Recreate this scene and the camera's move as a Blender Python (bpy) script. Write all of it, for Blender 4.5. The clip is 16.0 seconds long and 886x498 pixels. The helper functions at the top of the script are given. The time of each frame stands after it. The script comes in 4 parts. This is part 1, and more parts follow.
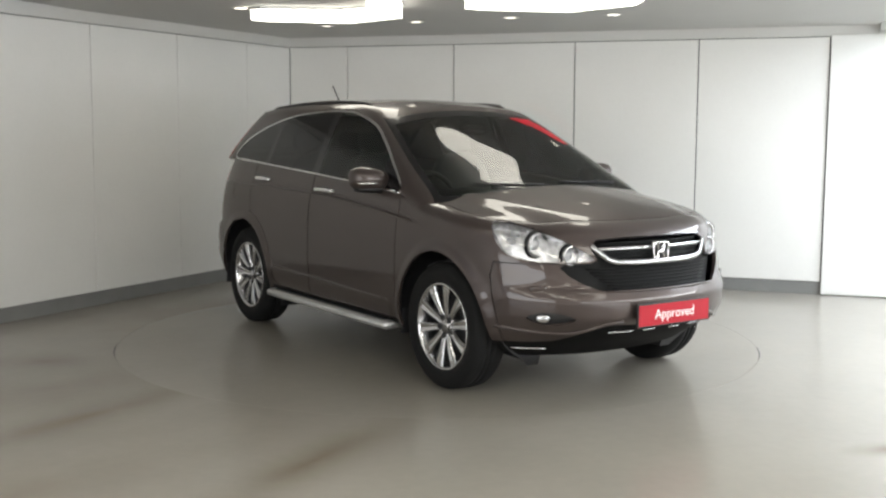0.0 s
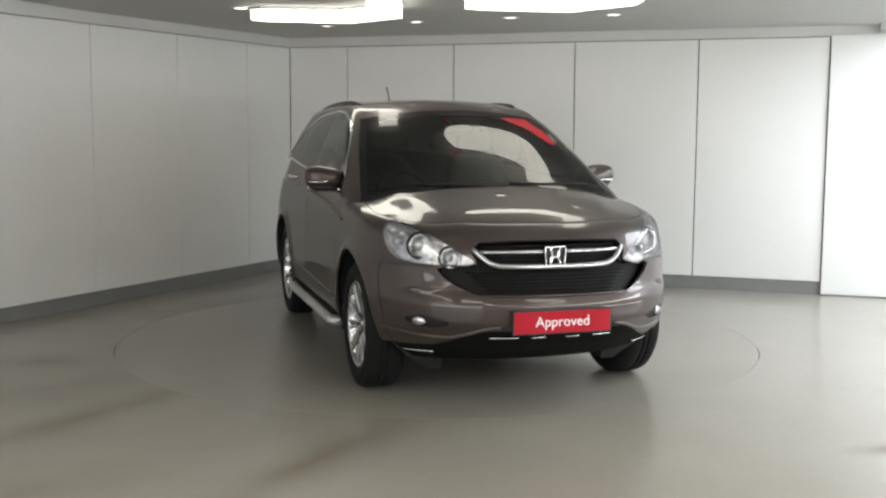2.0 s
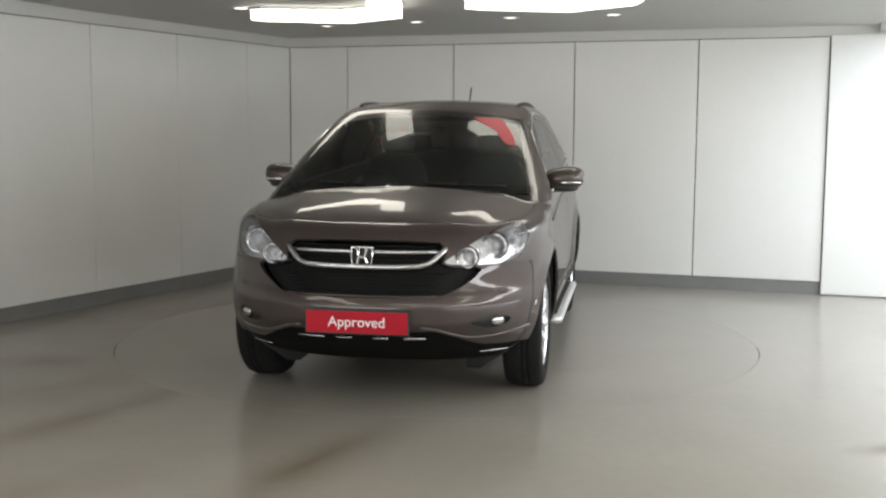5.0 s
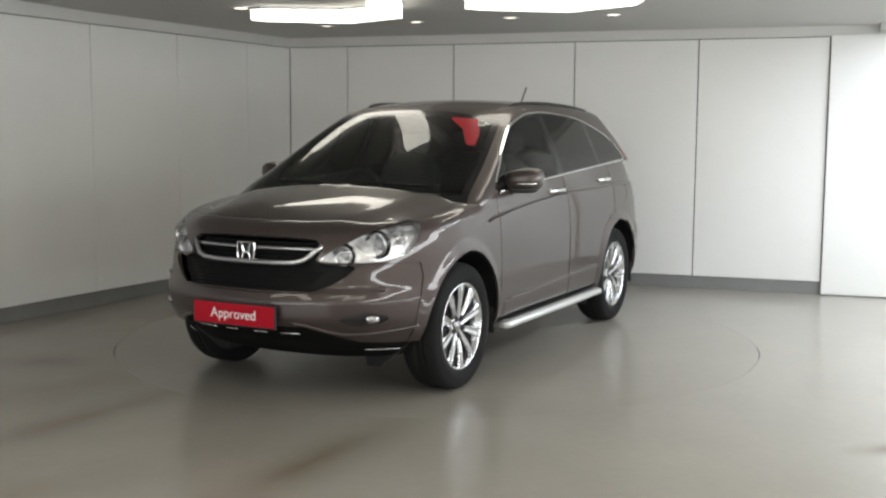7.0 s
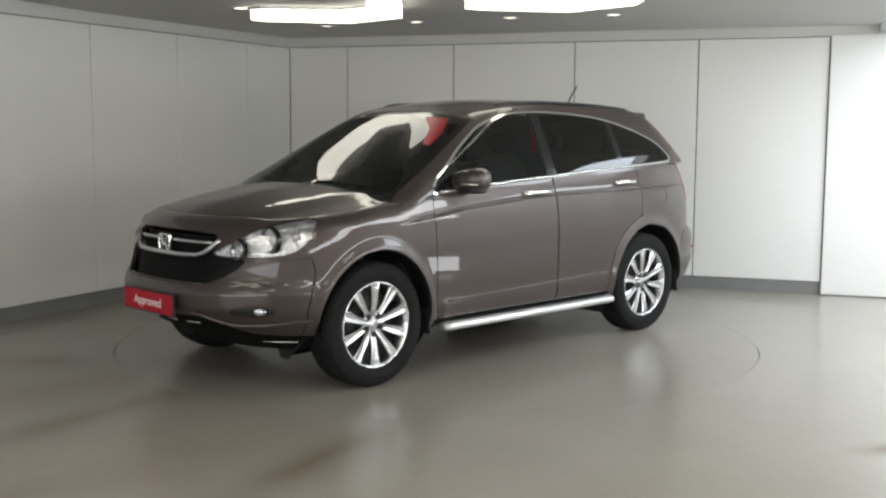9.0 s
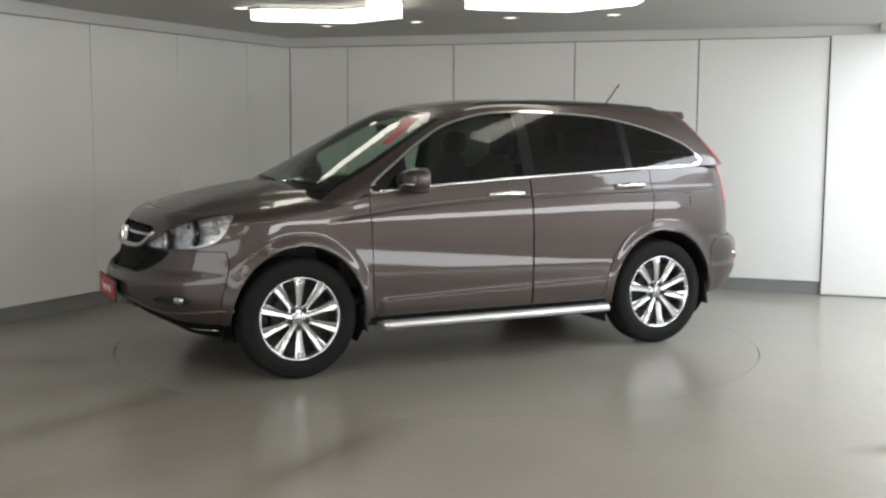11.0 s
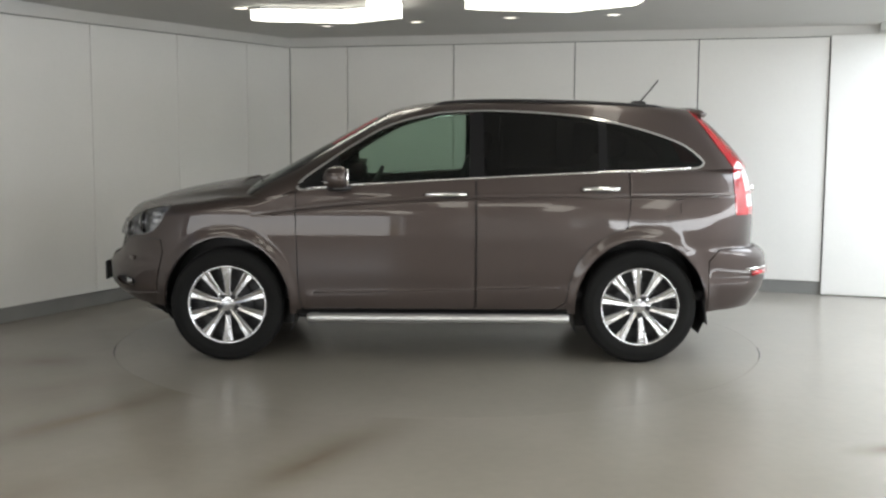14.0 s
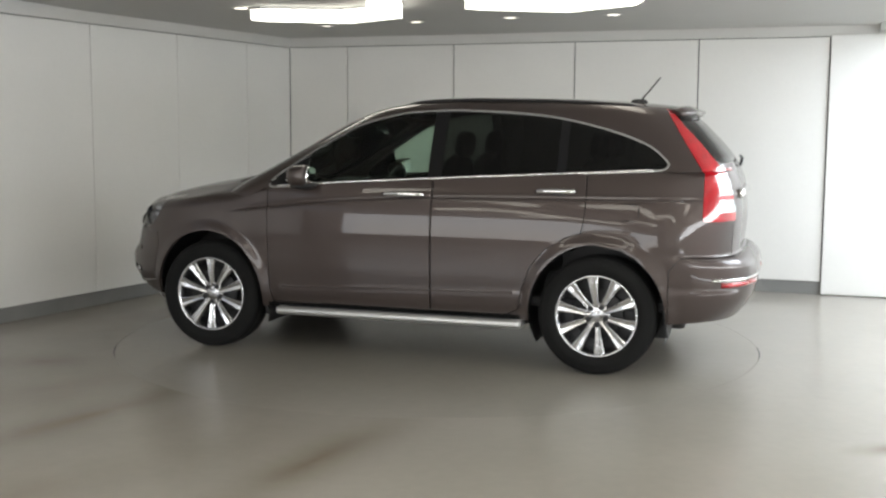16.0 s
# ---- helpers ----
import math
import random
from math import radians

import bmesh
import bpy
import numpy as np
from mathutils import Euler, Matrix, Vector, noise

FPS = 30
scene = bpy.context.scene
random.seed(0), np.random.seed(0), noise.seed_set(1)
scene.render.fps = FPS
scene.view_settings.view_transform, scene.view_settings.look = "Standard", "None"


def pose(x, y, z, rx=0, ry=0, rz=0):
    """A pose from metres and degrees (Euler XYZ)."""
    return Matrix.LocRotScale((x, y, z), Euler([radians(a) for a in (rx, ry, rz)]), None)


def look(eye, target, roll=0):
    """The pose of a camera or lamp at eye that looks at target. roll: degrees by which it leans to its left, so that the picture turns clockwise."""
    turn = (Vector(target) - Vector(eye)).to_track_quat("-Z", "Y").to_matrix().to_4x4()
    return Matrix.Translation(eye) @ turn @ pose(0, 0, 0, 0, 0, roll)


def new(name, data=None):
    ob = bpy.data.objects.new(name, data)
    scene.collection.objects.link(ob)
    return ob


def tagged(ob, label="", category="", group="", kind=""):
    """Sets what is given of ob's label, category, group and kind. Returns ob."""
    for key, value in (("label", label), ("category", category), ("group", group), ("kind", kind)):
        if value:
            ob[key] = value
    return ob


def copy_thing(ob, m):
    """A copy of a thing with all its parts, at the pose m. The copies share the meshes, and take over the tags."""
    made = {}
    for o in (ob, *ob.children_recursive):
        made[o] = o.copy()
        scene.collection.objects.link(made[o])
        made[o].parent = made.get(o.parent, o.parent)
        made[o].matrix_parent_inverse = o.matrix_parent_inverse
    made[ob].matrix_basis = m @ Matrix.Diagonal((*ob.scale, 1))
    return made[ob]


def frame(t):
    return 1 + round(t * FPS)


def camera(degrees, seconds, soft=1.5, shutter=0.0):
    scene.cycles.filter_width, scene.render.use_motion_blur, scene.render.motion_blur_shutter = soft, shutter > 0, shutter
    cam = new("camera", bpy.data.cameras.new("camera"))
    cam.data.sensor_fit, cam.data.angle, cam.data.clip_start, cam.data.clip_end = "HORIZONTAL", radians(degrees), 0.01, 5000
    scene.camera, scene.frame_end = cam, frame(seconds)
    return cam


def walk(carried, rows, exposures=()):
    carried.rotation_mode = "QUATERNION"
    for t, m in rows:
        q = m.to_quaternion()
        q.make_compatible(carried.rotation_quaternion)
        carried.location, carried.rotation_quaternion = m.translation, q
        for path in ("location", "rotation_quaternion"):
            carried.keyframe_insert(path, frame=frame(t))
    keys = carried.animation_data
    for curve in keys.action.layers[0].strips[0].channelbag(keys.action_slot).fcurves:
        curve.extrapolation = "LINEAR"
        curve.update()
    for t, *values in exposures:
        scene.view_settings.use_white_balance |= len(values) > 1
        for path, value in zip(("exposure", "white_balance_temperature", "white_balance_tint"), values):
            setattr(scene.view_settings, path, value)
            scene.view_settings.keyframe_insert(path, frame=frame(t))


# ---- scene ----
cam = camera(44.46, 16.0, soft=2.4)
EYE = (0.0, -7.670, 1.478)
AIM = look(EYE, (EYE[0] + math.sin(0.0049), EYE[1] + math.cos(0.0049), EYE[2] - math.tan(0.1100)), roll=0.32)
walk(cam, [(0.0, AIM), (16.0, AIM)], [(0.0, -0.12), (1.0, -0.21), (3.5, -0.35), (7.0, -0.45), (9.0, -0.49), (12.5, -0.46), (14.0, -0.39), (16.0, -0.28)])

# ---- light: sky outside; the daylight openings and ceiling light boxes follow with the room ----
world = bpy.data.worlds.new("world")
scene.world = world
world.use_nodes = True
wt = world.node_tree
sky = wt.nodes.new("ShaderNodeTexSky")
sky.sky_type, sky.sun_disc = "NISHITA", False
sky.sun_elevation, sky.sun_rotation = radians(38), radians(200)
wt.nodes["Background"].inputs["Strength"].default_value = 0.1
wt.links.new(sky.outputs[0], wt.nodes["Background"].inputs["Color"])


# ---- materials ----
def mat(name, base, rough=0.5, metal=0.0, coat=0.0, vary=0.0, scale=4.0, bump=0.0, fine=60.0, emit=None, power=0.0, spec=0.5):
    m = bpy.data.materials.new(name)
    m.use_nodes = True
    t = m.node_tree
    b = t.nodes["Principled BSDF"]
    b.inputs["Base Color"].default_value = (*base, 1)
    b.inputs["Roughness"].default_value = rough
    b.inputs["Metallic"].default_value = metal
    b.inputs["Coat Weight"].default_value = coat
    b.inputs["Coat Roughness"].default_value = 0.03
    b.inputs["Specular IOR Level"].default_value = spec
    if emit:
        b.inputs["Emission Color"].default_value = (*emit, 1)
        b.inputs["Emission Strength"].default_value = power
    if vary or bump:
        co = t.nodes.new("ShaderNodeTexCoord")
        n1 = t.nodes.new("ShaderNodeTexNoise")
        n1.inputs["Scale"].default_value = scale
        n1.inputs["Detail"].default_value = 6
        n2 = t.nodes.new("ShaderNodeTexNoise")
        n2.inputs["Scale"].default_value = fine
        n2.inputs["Detail"].default_value = 4
        for n in (n1, n2):
            t.links.new(co.outputs["Object"], n.inputs["Vector"])
        if vary:
            mix = t.nodes.new("ShaderNodeMath")
            mix.operation = "ADD"
            t.links.new(n1.outputs["Fac"], mix.inputs[0])
            half = t.nodes.new("ShaderNodeMath")
            half.operation = "MULTIPLY"
            half.inputs[1].default_value = 0.4
            t.links.new(n2.outputs["Fac"], half.inputs[0])
            t.links.new(half.outputs[0], mix.inputs[1])
            ramp = t.nodes.new("ShaderNodeMapRange")
            ramp.interpolation_type = "SMOOTHSTEP"
            ramp.inputs["From Min"].default_value, ramp.inputs["From Max"].default_value = 0.3, 1.1
            ramp.inputs["To Min"].default_value, ramp.inputs["To Max"].default_value = 1 - vary, 1 + vary
            t.links.new(mix.outputs[0], ramp.inputs["Value"])
            hsv = t.nodes.new("ShaderNodeHueSaturation")
            hsv.inputs["Color"].default_value = (*base, 1)
            t.links.new(ramp.outputs[0], hsv.inputs["Value"])
            t.links.new(hsv.outputs[0], b.inputs["Base Color"])
        if bump:
            bp = t.nodes.new("ShaderNodeBump")
            bp.inputs["Strength"].default_value = bump
            bp.inputs["Distance"].default_value = 0.004
            t.links.new(n2.outputs["Fac"], bp.inputs["Height"])
            t.links.new(bp.outputs[0], b.inputs["Normal"])
    return m


def glass(name, tint, ior=1.5):
    """A clear tinted pane: see-through, with a mirror gloss by its angle."""
    m = bpy.data.materials.new(name)
    m.use_nodes = True
    t = m.node_tree
    t.nodes.remove(t.nodes["Principled BSDF"])
    a, g, x, f = (t.nodes.new("ShaderNode" + k) for k in ("BsdfTransparent", "BsdfGlossy", "MixShader", "Fresnel"))
    a.inputs["Color"].default_value = (*tint, 1)
    g.inputs["Roughness"].default_value = 0.0
    f.inputs["IOR"].default_value = ior
    t.links.new(f.outputs[0], x.inputs[0])
    t.links.new(a.outputs[0], x.inputs[1])
    t.links.new(g.outputs[0], x.inputs[2])
    t.links.new(x.outputs[0], t.nodes["Material Output"].inputs["Surface"])
    return m


PAINT = mat("bronze_grey_metallic_paint", (0.0650, 0.0500, 0.0458), 0.45, 0.55, spec=0.25, coat=0.72, vary=0.05, scale=2.0, fine=900)
BLACK = mat("black_plastic", (0.012, 0.012, 0.013), 0.45, vary=0.2, fine=200)
LIP = mat("lip_black", (0.005, 0.005, 0.005), 0.7, spec=0.12, vary=0.2)
GRILLE = mat("grille_black", (0.004, 0.004, 0.004), 0.6, spec=0.2)
GLOSSBLACK = mat("gloss_black", (0.006, 0.006, 0.007), 0.12)
RUBBER = mat("tyre_rubber", (0.006, 0.006, 0.006), 0.85, spec=0.3, vary=0.25, scale=9, bump=0.3, fine=120)
CHROME = mat("chrome", (0.82, 0.82, 0.82), 0.09, 1.0)
ALLOY = mat("silver_alloy", (0.62, 0.62, 0.63), 0.24, 1.0, vary=0.05)
BARS = mat("satin_chrome_grille_bar", (0.46, 0.46, 0.47), 0.24, 1.0, vary=0.05)
SATIN = mat("satin_aluminium", (0.68, 0.68, 0.67), 0.48, 0.9, vary=0.08, fine=140)
DARKMETAL = mat("dark_metal", (0.05, 0.05, 0.052), 0.5, 0.8, vary=0.3)
FABRIC = mat("dark_seat_fabric", (0.022, 0.022, 0.024), 0.85, vary=0.2, fine=300)
LAMP_SILVER = mat("lamp_silver", (0.70, 0.70, 0.72), 0.16, 0.6, vary=0.5, scale=22, bump=0.9, fine=38)
LINING = mat("headlining", (0.35, 0.34, 0.32), 0.9, vary=0.05)
DASH = mat("dashboard_plastic", (0.02, 0.02, 0.021), 0.6, vary=0.15, fine=250)
RED = mat("red_sign", (0.38, 0.006, 0.018), 0.35, spec=0.2, vary=0.05)
WHITE = mat("white_lettering", (0.85, 0.85, 0.85), 0.4)
REDLENS = mat("red_lens", (0.40, 0.008, 0.014), 0.12, coat=1.0, vary=0.25, scale=14, fine=70)
CLEARLENS = mat("clear_lens_reflector", (0.62, 0.63, 0.65), 0.16, 0.2, coat=1.0, vary=0.15, scale=18, fine=90)
GLASS = glass("clear_green_glass", (0.62, 0.75, 0.67))
TINT = glass("privacy_glass", (0.06, 0.064, 0.06))
LENS = glass("headlight_lens", (0.97, 0.975, 0.98), 1.45)


# ---- mesh helpers ----
def part(name, bm, material, parent=None, label="", smooth=True):
    me = bpy.data.meshes.new(name)
    if smooth:
        for f in bm.faces:
            f.smooth = True
    bm.to_mesh(me)
    bm.free()
    me.materials.append(material)
    ob = new(name, me)
    ob.parent = parent
    return tagged(ob, label) if label else ob


def box(bm, sx, sy, sz, m, bevel=0.0, seg=2):
    r = bmesh.ops.create_cube(bm, size=1, matrix=m @ Matrix.Diagonal((sx, sy, sz, 1)))
    if bevel:
        es = list({e for v in r["verts"] for e in v.link_edges})
        bmesh.ops.bevel(bm, geom=es, offset=bevel, segments=seg, affect="EDGES", profile=0.6)


def lathe(bm, prof, m, n=48, closed=False):
    """Turns (radius, along) pairs about the y axis of m."""
    rings = [[bm.verts.new(m @ Vector((r * math.cos(k * math.tau / n), a, r * math.sin(k * math.tau / n)))) for k in range(n)] for r, a in prof]
    if closed:
        rings.append(rings[0])
    for p, q in zip(rings, rings[1:]):
        for k in range(n):
            bm.faces.new((p[k], p[(k + 1) % n], q[(k + 1) % n], q[k]))


def tube(bm, pts, rad, n=8, flat=1.0):
    """A round bar along pts, closed at its ends."""
    pts = [Vector(p) for p in pts]
    rings = []
    for i, p in enumerate(pts):
        d = (pts[min(i + 1, len(pts) - 1)] - pts[max(i - 1, 0)]).normalized()
        u = d.cross(Vector((0, 0, 1)))
        u = u.normalized() if u.length > 1e-4 else Vector((1, 0, 0))
        w = u.cross(d)
        rings.append([bm.verts.new(p + u * rad * math.cos(k * math.tau / n) + w * rad * flat * math.sin(k * math.tau / n)) for k in range(n)])
    for p, q in zip(rings, rings[1:]):
        for k in range(n):
            bm.faces.new((p[k], p[(k + 1) % n], q[(k + 1) % n], q[k]))
    bm.faces.new(rings[0][::-1])
    bm.faces.new(rings[-1])


def curve(pts):
    """A smooth curve through (a, b) pairs in rising a, flat past its ends."""
    xs, ys = np.array([p[0] for p in pts], float), np.array([p[1] for p in pts], float)
    h = np.diff(xs)
    d = np.diff(ys) / h
    m = np.concatenate(([d[0]], np.where(d[:-1] * d[1:] > 0, 2 * d[:-1] * d[1:] / (d[:-1] + d[1:] + 1e-12), 0), [d[-1]]))

    def f(x):
        x = min(max(x, xs[0]), xs[-1])
        i = min(int(np.searchsorted(xs, x, "right")) - 1, len(xs) - 2)
        t = (x - xs[i]) / h[i]
        return float(ys[i] * (1 + 2 * t) * (1 - t) ** 2 + m[i] * h[i] * t * (1 - t) ** 2 + ys[i + 1] * t * t * (3 - 2 * t) + m[i + 1] * h[i] * t * t * (t - 1))
    return f


def rounded(poly, n=6):
    """A closed polygon smoothed by a spline through its corners."""
    p = [np.array(q, float) for q in poly]
    out = []
    for i in range(len(p)):
        a, b, c, d = p[i - 1], p[i], p[(i + 1) % len(p)], p[(i + 2) % len(p)]
        for k in range(n):
            t = k / n
            out.append(0.5 * (2 * b + (c - a) * t + (2 * a - 5 * b + 4 * c - d) * t * t + (3 * b - a - 3 * c + d) * t ** 3))
    return out


def signed(poly, P):
    """Distance of the points P (n, 2) from a closed polygon, negative inside."""
    q = np.array(poly, float)
    best, inside = np.full(len(P), 1e9), np.zeros(len(P), bool)
    for a, b in zip(q, np.roll(q, -1, 0)):
        e, w = b - a, P - a
        t = np.clip((w @ e) / (e @ e + 1e-15), 0, 1)
        best = np.minimum(best, np.linalg.norm(w - t[:, None] * e, axis=1))
        cond = (a[1] > P[:, 1]) != (b[1] > P[:, 1])
        with np.errstate(divide="ignore", invalid="ignore"):
            inside ^= cond & (P[:, 0] < e[0] * (P[:, 1] - a[1]) / e[1] + a[0])
    return np.where(inside, -best, best)


def cut(bm, dist, level=0.0):
    """Splits the mesh along the line where dist(points) equals level."""
    bm.verts.ensure_lookup_table()
    bm.verts.index_update()
    val = dist(np.array([v.co for v in bm.verts])) - level
    val = np.where(np.abs(val) < 1e-5, 1e-5, val)
    made = []
    for e in list(bm.edges):
        a, b = e.verts
        va, vb = val[a.index], val[b.index]
        if va * vb < 0 and abs(va) < 0.2 and abs(vb) < 0.2:
            made.append(bmesh.utils.edge_split(e, a, va / (va - vb))[1])
    if made:
        bmesh.ops.connect_verts(bm, verts=made)




# ---- room ----
CORNER, BACK_DIR, LEFT_DIR = Vector((-1.555, 3.812, 0)), Vector((0.9464, -0.3231, 0)), Vector((-0.4535, -0.8912, 0))
CEIL = 2.41
WALL = mat("white_wall_panel", (0.78, 0.775, 0.75), 0.45, vary=0.03, scale=1.2, bump=0.05, fine=30)
SKIRT = mat("grey_skirting", (0.20, 0.20, 0.195), 0.5, vary=0.1)
CORNICE = mat("cornice_paint", (0.64, 0.635, 0.61), 0.6, vary=0.04, scale=1.5)
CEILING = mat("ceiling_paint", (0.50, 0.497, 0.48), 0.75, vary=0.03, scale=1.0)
def floor_paint(name, brown_marks, base=(0.295, 0.275, 0.238)):
    """Worn grey floor paint; brown_marks: (x, y, turn, length, width, depth) of soft brownish ellipses."""
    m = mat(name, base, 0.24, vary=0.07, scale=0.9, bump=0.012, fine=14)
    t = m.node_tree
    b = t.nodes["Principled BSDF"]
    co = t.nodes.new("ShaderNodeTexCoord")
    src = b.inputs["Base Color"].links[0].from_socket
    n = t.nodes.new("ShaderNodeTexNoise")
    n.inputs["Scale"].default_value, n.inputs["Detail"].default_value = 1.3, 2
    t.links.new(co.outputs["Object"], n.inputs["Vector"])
    for x, y, turn, long, wide, depth in brown_marks:
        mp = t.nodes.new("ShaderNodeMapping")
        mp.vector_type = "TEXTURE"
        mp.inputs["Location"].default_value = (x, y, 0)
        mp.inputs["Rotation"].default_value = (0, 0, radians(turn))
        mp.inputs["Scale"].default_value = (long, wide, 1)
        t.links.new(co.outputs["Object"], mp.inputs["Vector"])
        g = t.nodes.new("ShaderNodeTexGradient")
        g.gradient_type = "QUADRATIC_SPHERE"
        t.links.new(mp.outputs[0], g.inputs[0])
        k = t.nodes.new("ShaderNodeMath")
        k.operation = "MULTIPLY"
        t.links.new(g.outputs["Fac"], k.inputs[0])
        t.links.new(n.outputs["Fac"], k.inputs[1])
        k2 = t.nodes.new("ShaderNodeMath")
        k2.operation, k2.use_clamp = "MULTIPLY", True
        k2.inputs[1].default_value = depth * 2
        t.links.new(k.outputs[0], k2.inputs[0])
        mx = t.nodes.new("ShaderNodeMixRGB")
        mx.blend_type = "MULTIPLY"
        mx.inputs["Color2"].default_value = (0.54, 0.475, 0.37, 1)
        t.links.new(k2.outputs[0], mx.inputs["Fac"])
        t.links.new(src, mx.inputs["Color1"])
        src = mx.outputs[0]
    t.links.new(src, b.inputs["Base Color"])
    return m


# long stains and broad browner patches at left, a small dark spot at right
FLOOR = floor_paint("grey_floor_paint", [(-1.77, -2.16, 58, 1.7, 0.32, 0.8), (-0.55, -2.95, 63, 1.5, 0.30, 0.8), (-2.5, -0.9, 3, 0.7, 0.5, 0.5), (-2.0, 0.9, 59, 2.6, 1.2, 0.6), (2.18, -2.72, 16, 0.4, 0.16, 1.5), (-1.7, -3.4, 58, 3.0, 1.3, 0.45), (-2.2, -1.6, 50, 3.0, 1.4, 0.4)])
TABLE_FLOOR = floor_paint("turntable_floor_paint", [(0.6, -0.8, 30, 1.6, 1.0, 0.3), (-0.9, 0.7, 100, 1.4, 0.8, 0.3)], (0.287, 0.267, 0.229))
DARK = mat("dark_gap", (0.01, 0.01, 0.01), 0.8)
LIGHTBOX = mat("light_box_diffuser", (0.9, 0.9, 0.88), 0.5, emit=(1.0, 0.95, 0.83), power=6.0)
UP = Vector((0, 0, 1))
LENGTH_B, LENGTH_L = 7.9, 13.2
OPEN_0, OPEN_1, LOW_0, LOW_1, HIGH_0, HIGH_1 = 2.9, 9.6, 0.08, 0.24, 1.34, 1.66  # the glazed strips of the right wall
ROOF_X0, ROOF_X1, ROOF_Y0, ROOF_Y1 = 6.1, 7.5, -3.4, -0.45  # an added ceiling opening for fill light, along and out of the back wall
FRONT_0, FRONT_1, FRONT_Z, FRONT_H = 0.6, 7.3, 0.55, 2.2  # an unseen wide opening behind the camera, added for fill light


def frame_of(origin, along):
    """A matrix whose x runs along a wall, z up, and y out of the room."""
    a = along.normalized()
    o = a.cross(UP) * -1
    m = Matrix((a, o, UP)).transposed().to_4x4()
    m.translation = origin
    return m


def slab(bm, m, x0, x1, y0, y1, z0, z1, bevel=0.0):
    box(bm, x1 - x0, y1 - y0, z1 - z0, m @ Matrix.Translation(((x0 + x1) / 2, (y0 + y1) / 2, (z0 + z1) / 2)), bevel, 1)


def piece(name, m, dims, material, parent=None, bevel=0.0, label="", kind=""):
    bm = bmesh.new()
    slab(bm, m, *dims, bevel)
    ob = part(name, bm, material, parent, label, smooth=False)
    return tagged(ob, kind=kind) if kind else ob


BACKM = frame_of(CORNER, BACK_DIR)
LEFTM = frame_of(CORNER, LEFT_DIR)
# y of LEFTM must point out of the room as well
LEFTM = LEFTM @ Matrix.Diagonal((1, -1, 1, 1))


def build_room():
    # floor with the round hole of the turntable
    bm = bmesh.new()
    n, r = 512, 2.2205
    a = [bm.verts.new((r * math.cos(k * math.tau / n), r * math.sin(k * math.tau / n), 0)) for k in range(n)]
    low = [bm.verts.new((v.co.x, v.co.y, -0.1)) for v in a]
    b = []
    for v in a:
        s = 16 / max(abs(v.co.x), abs(v.co.y))
        b.append(bm.verts.new((v.co.x * s, v.co.y * s, 0)))
    for k in range(n):
        j = (k + 1) % n
        bm.faces.new((a[k], b[k], b[j], a[j]))
        bm.faces.new((a[j], low[j], low[k], a[k]))
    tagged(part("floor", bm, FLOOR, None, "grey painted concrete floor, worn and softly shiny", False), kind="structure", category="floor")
    bm = bmesh.new()
    lathe(bm, [(0.0005, -0.1), (2.4, -0.1)], pose(0, 0, 0, 90, 0, 0), 64)
    for v in bm.verts:
        v.co.z = -0.1
    tagged(part("turntable_pit", bm, DARK, None, "dark pit under the turntable", False), kind="structure", category="floor")

    def wall(name, m, length, joints, label, g):
        w = tagged(piece(name, m, (-0.3, length, 0.03, 0.25, 0, CEIL + 0.1), DARK), label, "wall", kind="structure")
        edges = [0.0] + joints
        for x0, x1 in zip(edges, edges[1:]):
            piece("wall_panel", m, (x0 + g, x1 - g, 0.0, 0.028, 0.118, 2.312), WALL, w, 0.003)
        piece("wall_cornice", m, (-0.3, length, -0.012, 0.028, 2.318, CEIL + 0.02), CORNICE, w, 0.004)
        return w
    wb = wall("wall_back", BACKM, LENGTH_B, [0.655, 1.80, 3.02, 4.18, 5.325], "white panelled wall with dark joints", 0.005)
    piece("baseboard", BACKM, (0.0, 5.338, 0.010, 0.028, 0, 0.116), SKIRT, wb, 0.003)
    wl = wall("wall_left", LEFTM, LENGTH_L, [0.735, 1.765, 2.825] + [3.95 + 1.08 * i for i in range(9)], "white panelled wall with fine joints", 0.0025)
    piece("baseboard", LEFTM, (0.0, LENGTH_L, 0.010, 0.028, 0, 0.116), SKIRT, wl, 0.003)
    # smooth white door leaf that closes the end of the back wall
    d = tagged(piece("door_1", BACKM, (5.330, 6.75, -0.035, 0.02, 0.008, 2.33), WALL, None, 0.004), "plain white double door reaching the floor", "door", kind="structure")
    piece("door_joint", BACKM, (6.02, 6.03, -0.038, -0.034, 0.01, 2.32), SKIRT, d)
    tagged(piece("bulkhead", BACKM, (5.72, LENGTH_B, -0.25, 0.0, 2.34, CEIL + 0.02), CEILING), "boxed-in bulkhead under the ceiling", "bulkhead", kind="structure")
    tagged(piece("wall_back_end", BACKM, (6.76, LENGTH_B, 0.0, 0.028, 0, 2.34), WALL), "plain white wall", "wall", kind="structure")
    # unseen right wall and camera-side wall, added to carry the daylight openings
    rm = LEFTM.copy()
    rm.translation = CORNER + BACK_DIR * LENGTH_B
    rm = rm @ Matrix.Diagonal((1, -1, 1, 1))
    bm = bmesh.new()
    slab(bm, rm, -0.3, OPEN_0, 0, 0.25, 0, CEIL + 0.1)
    slab(bm, rm, OPEN_1, LENGTH_L, 0, 0.25, 0, CEIL + 0.1)
    slab(bm, rm, OPEN_0, OPEN_1, 0, 0.25, HIGH_1, CEIL + 0.1)
    slab(bm, rm, OPEN_0, OPEN_1, 0, 0.25, LOW_1, HIGH_0)
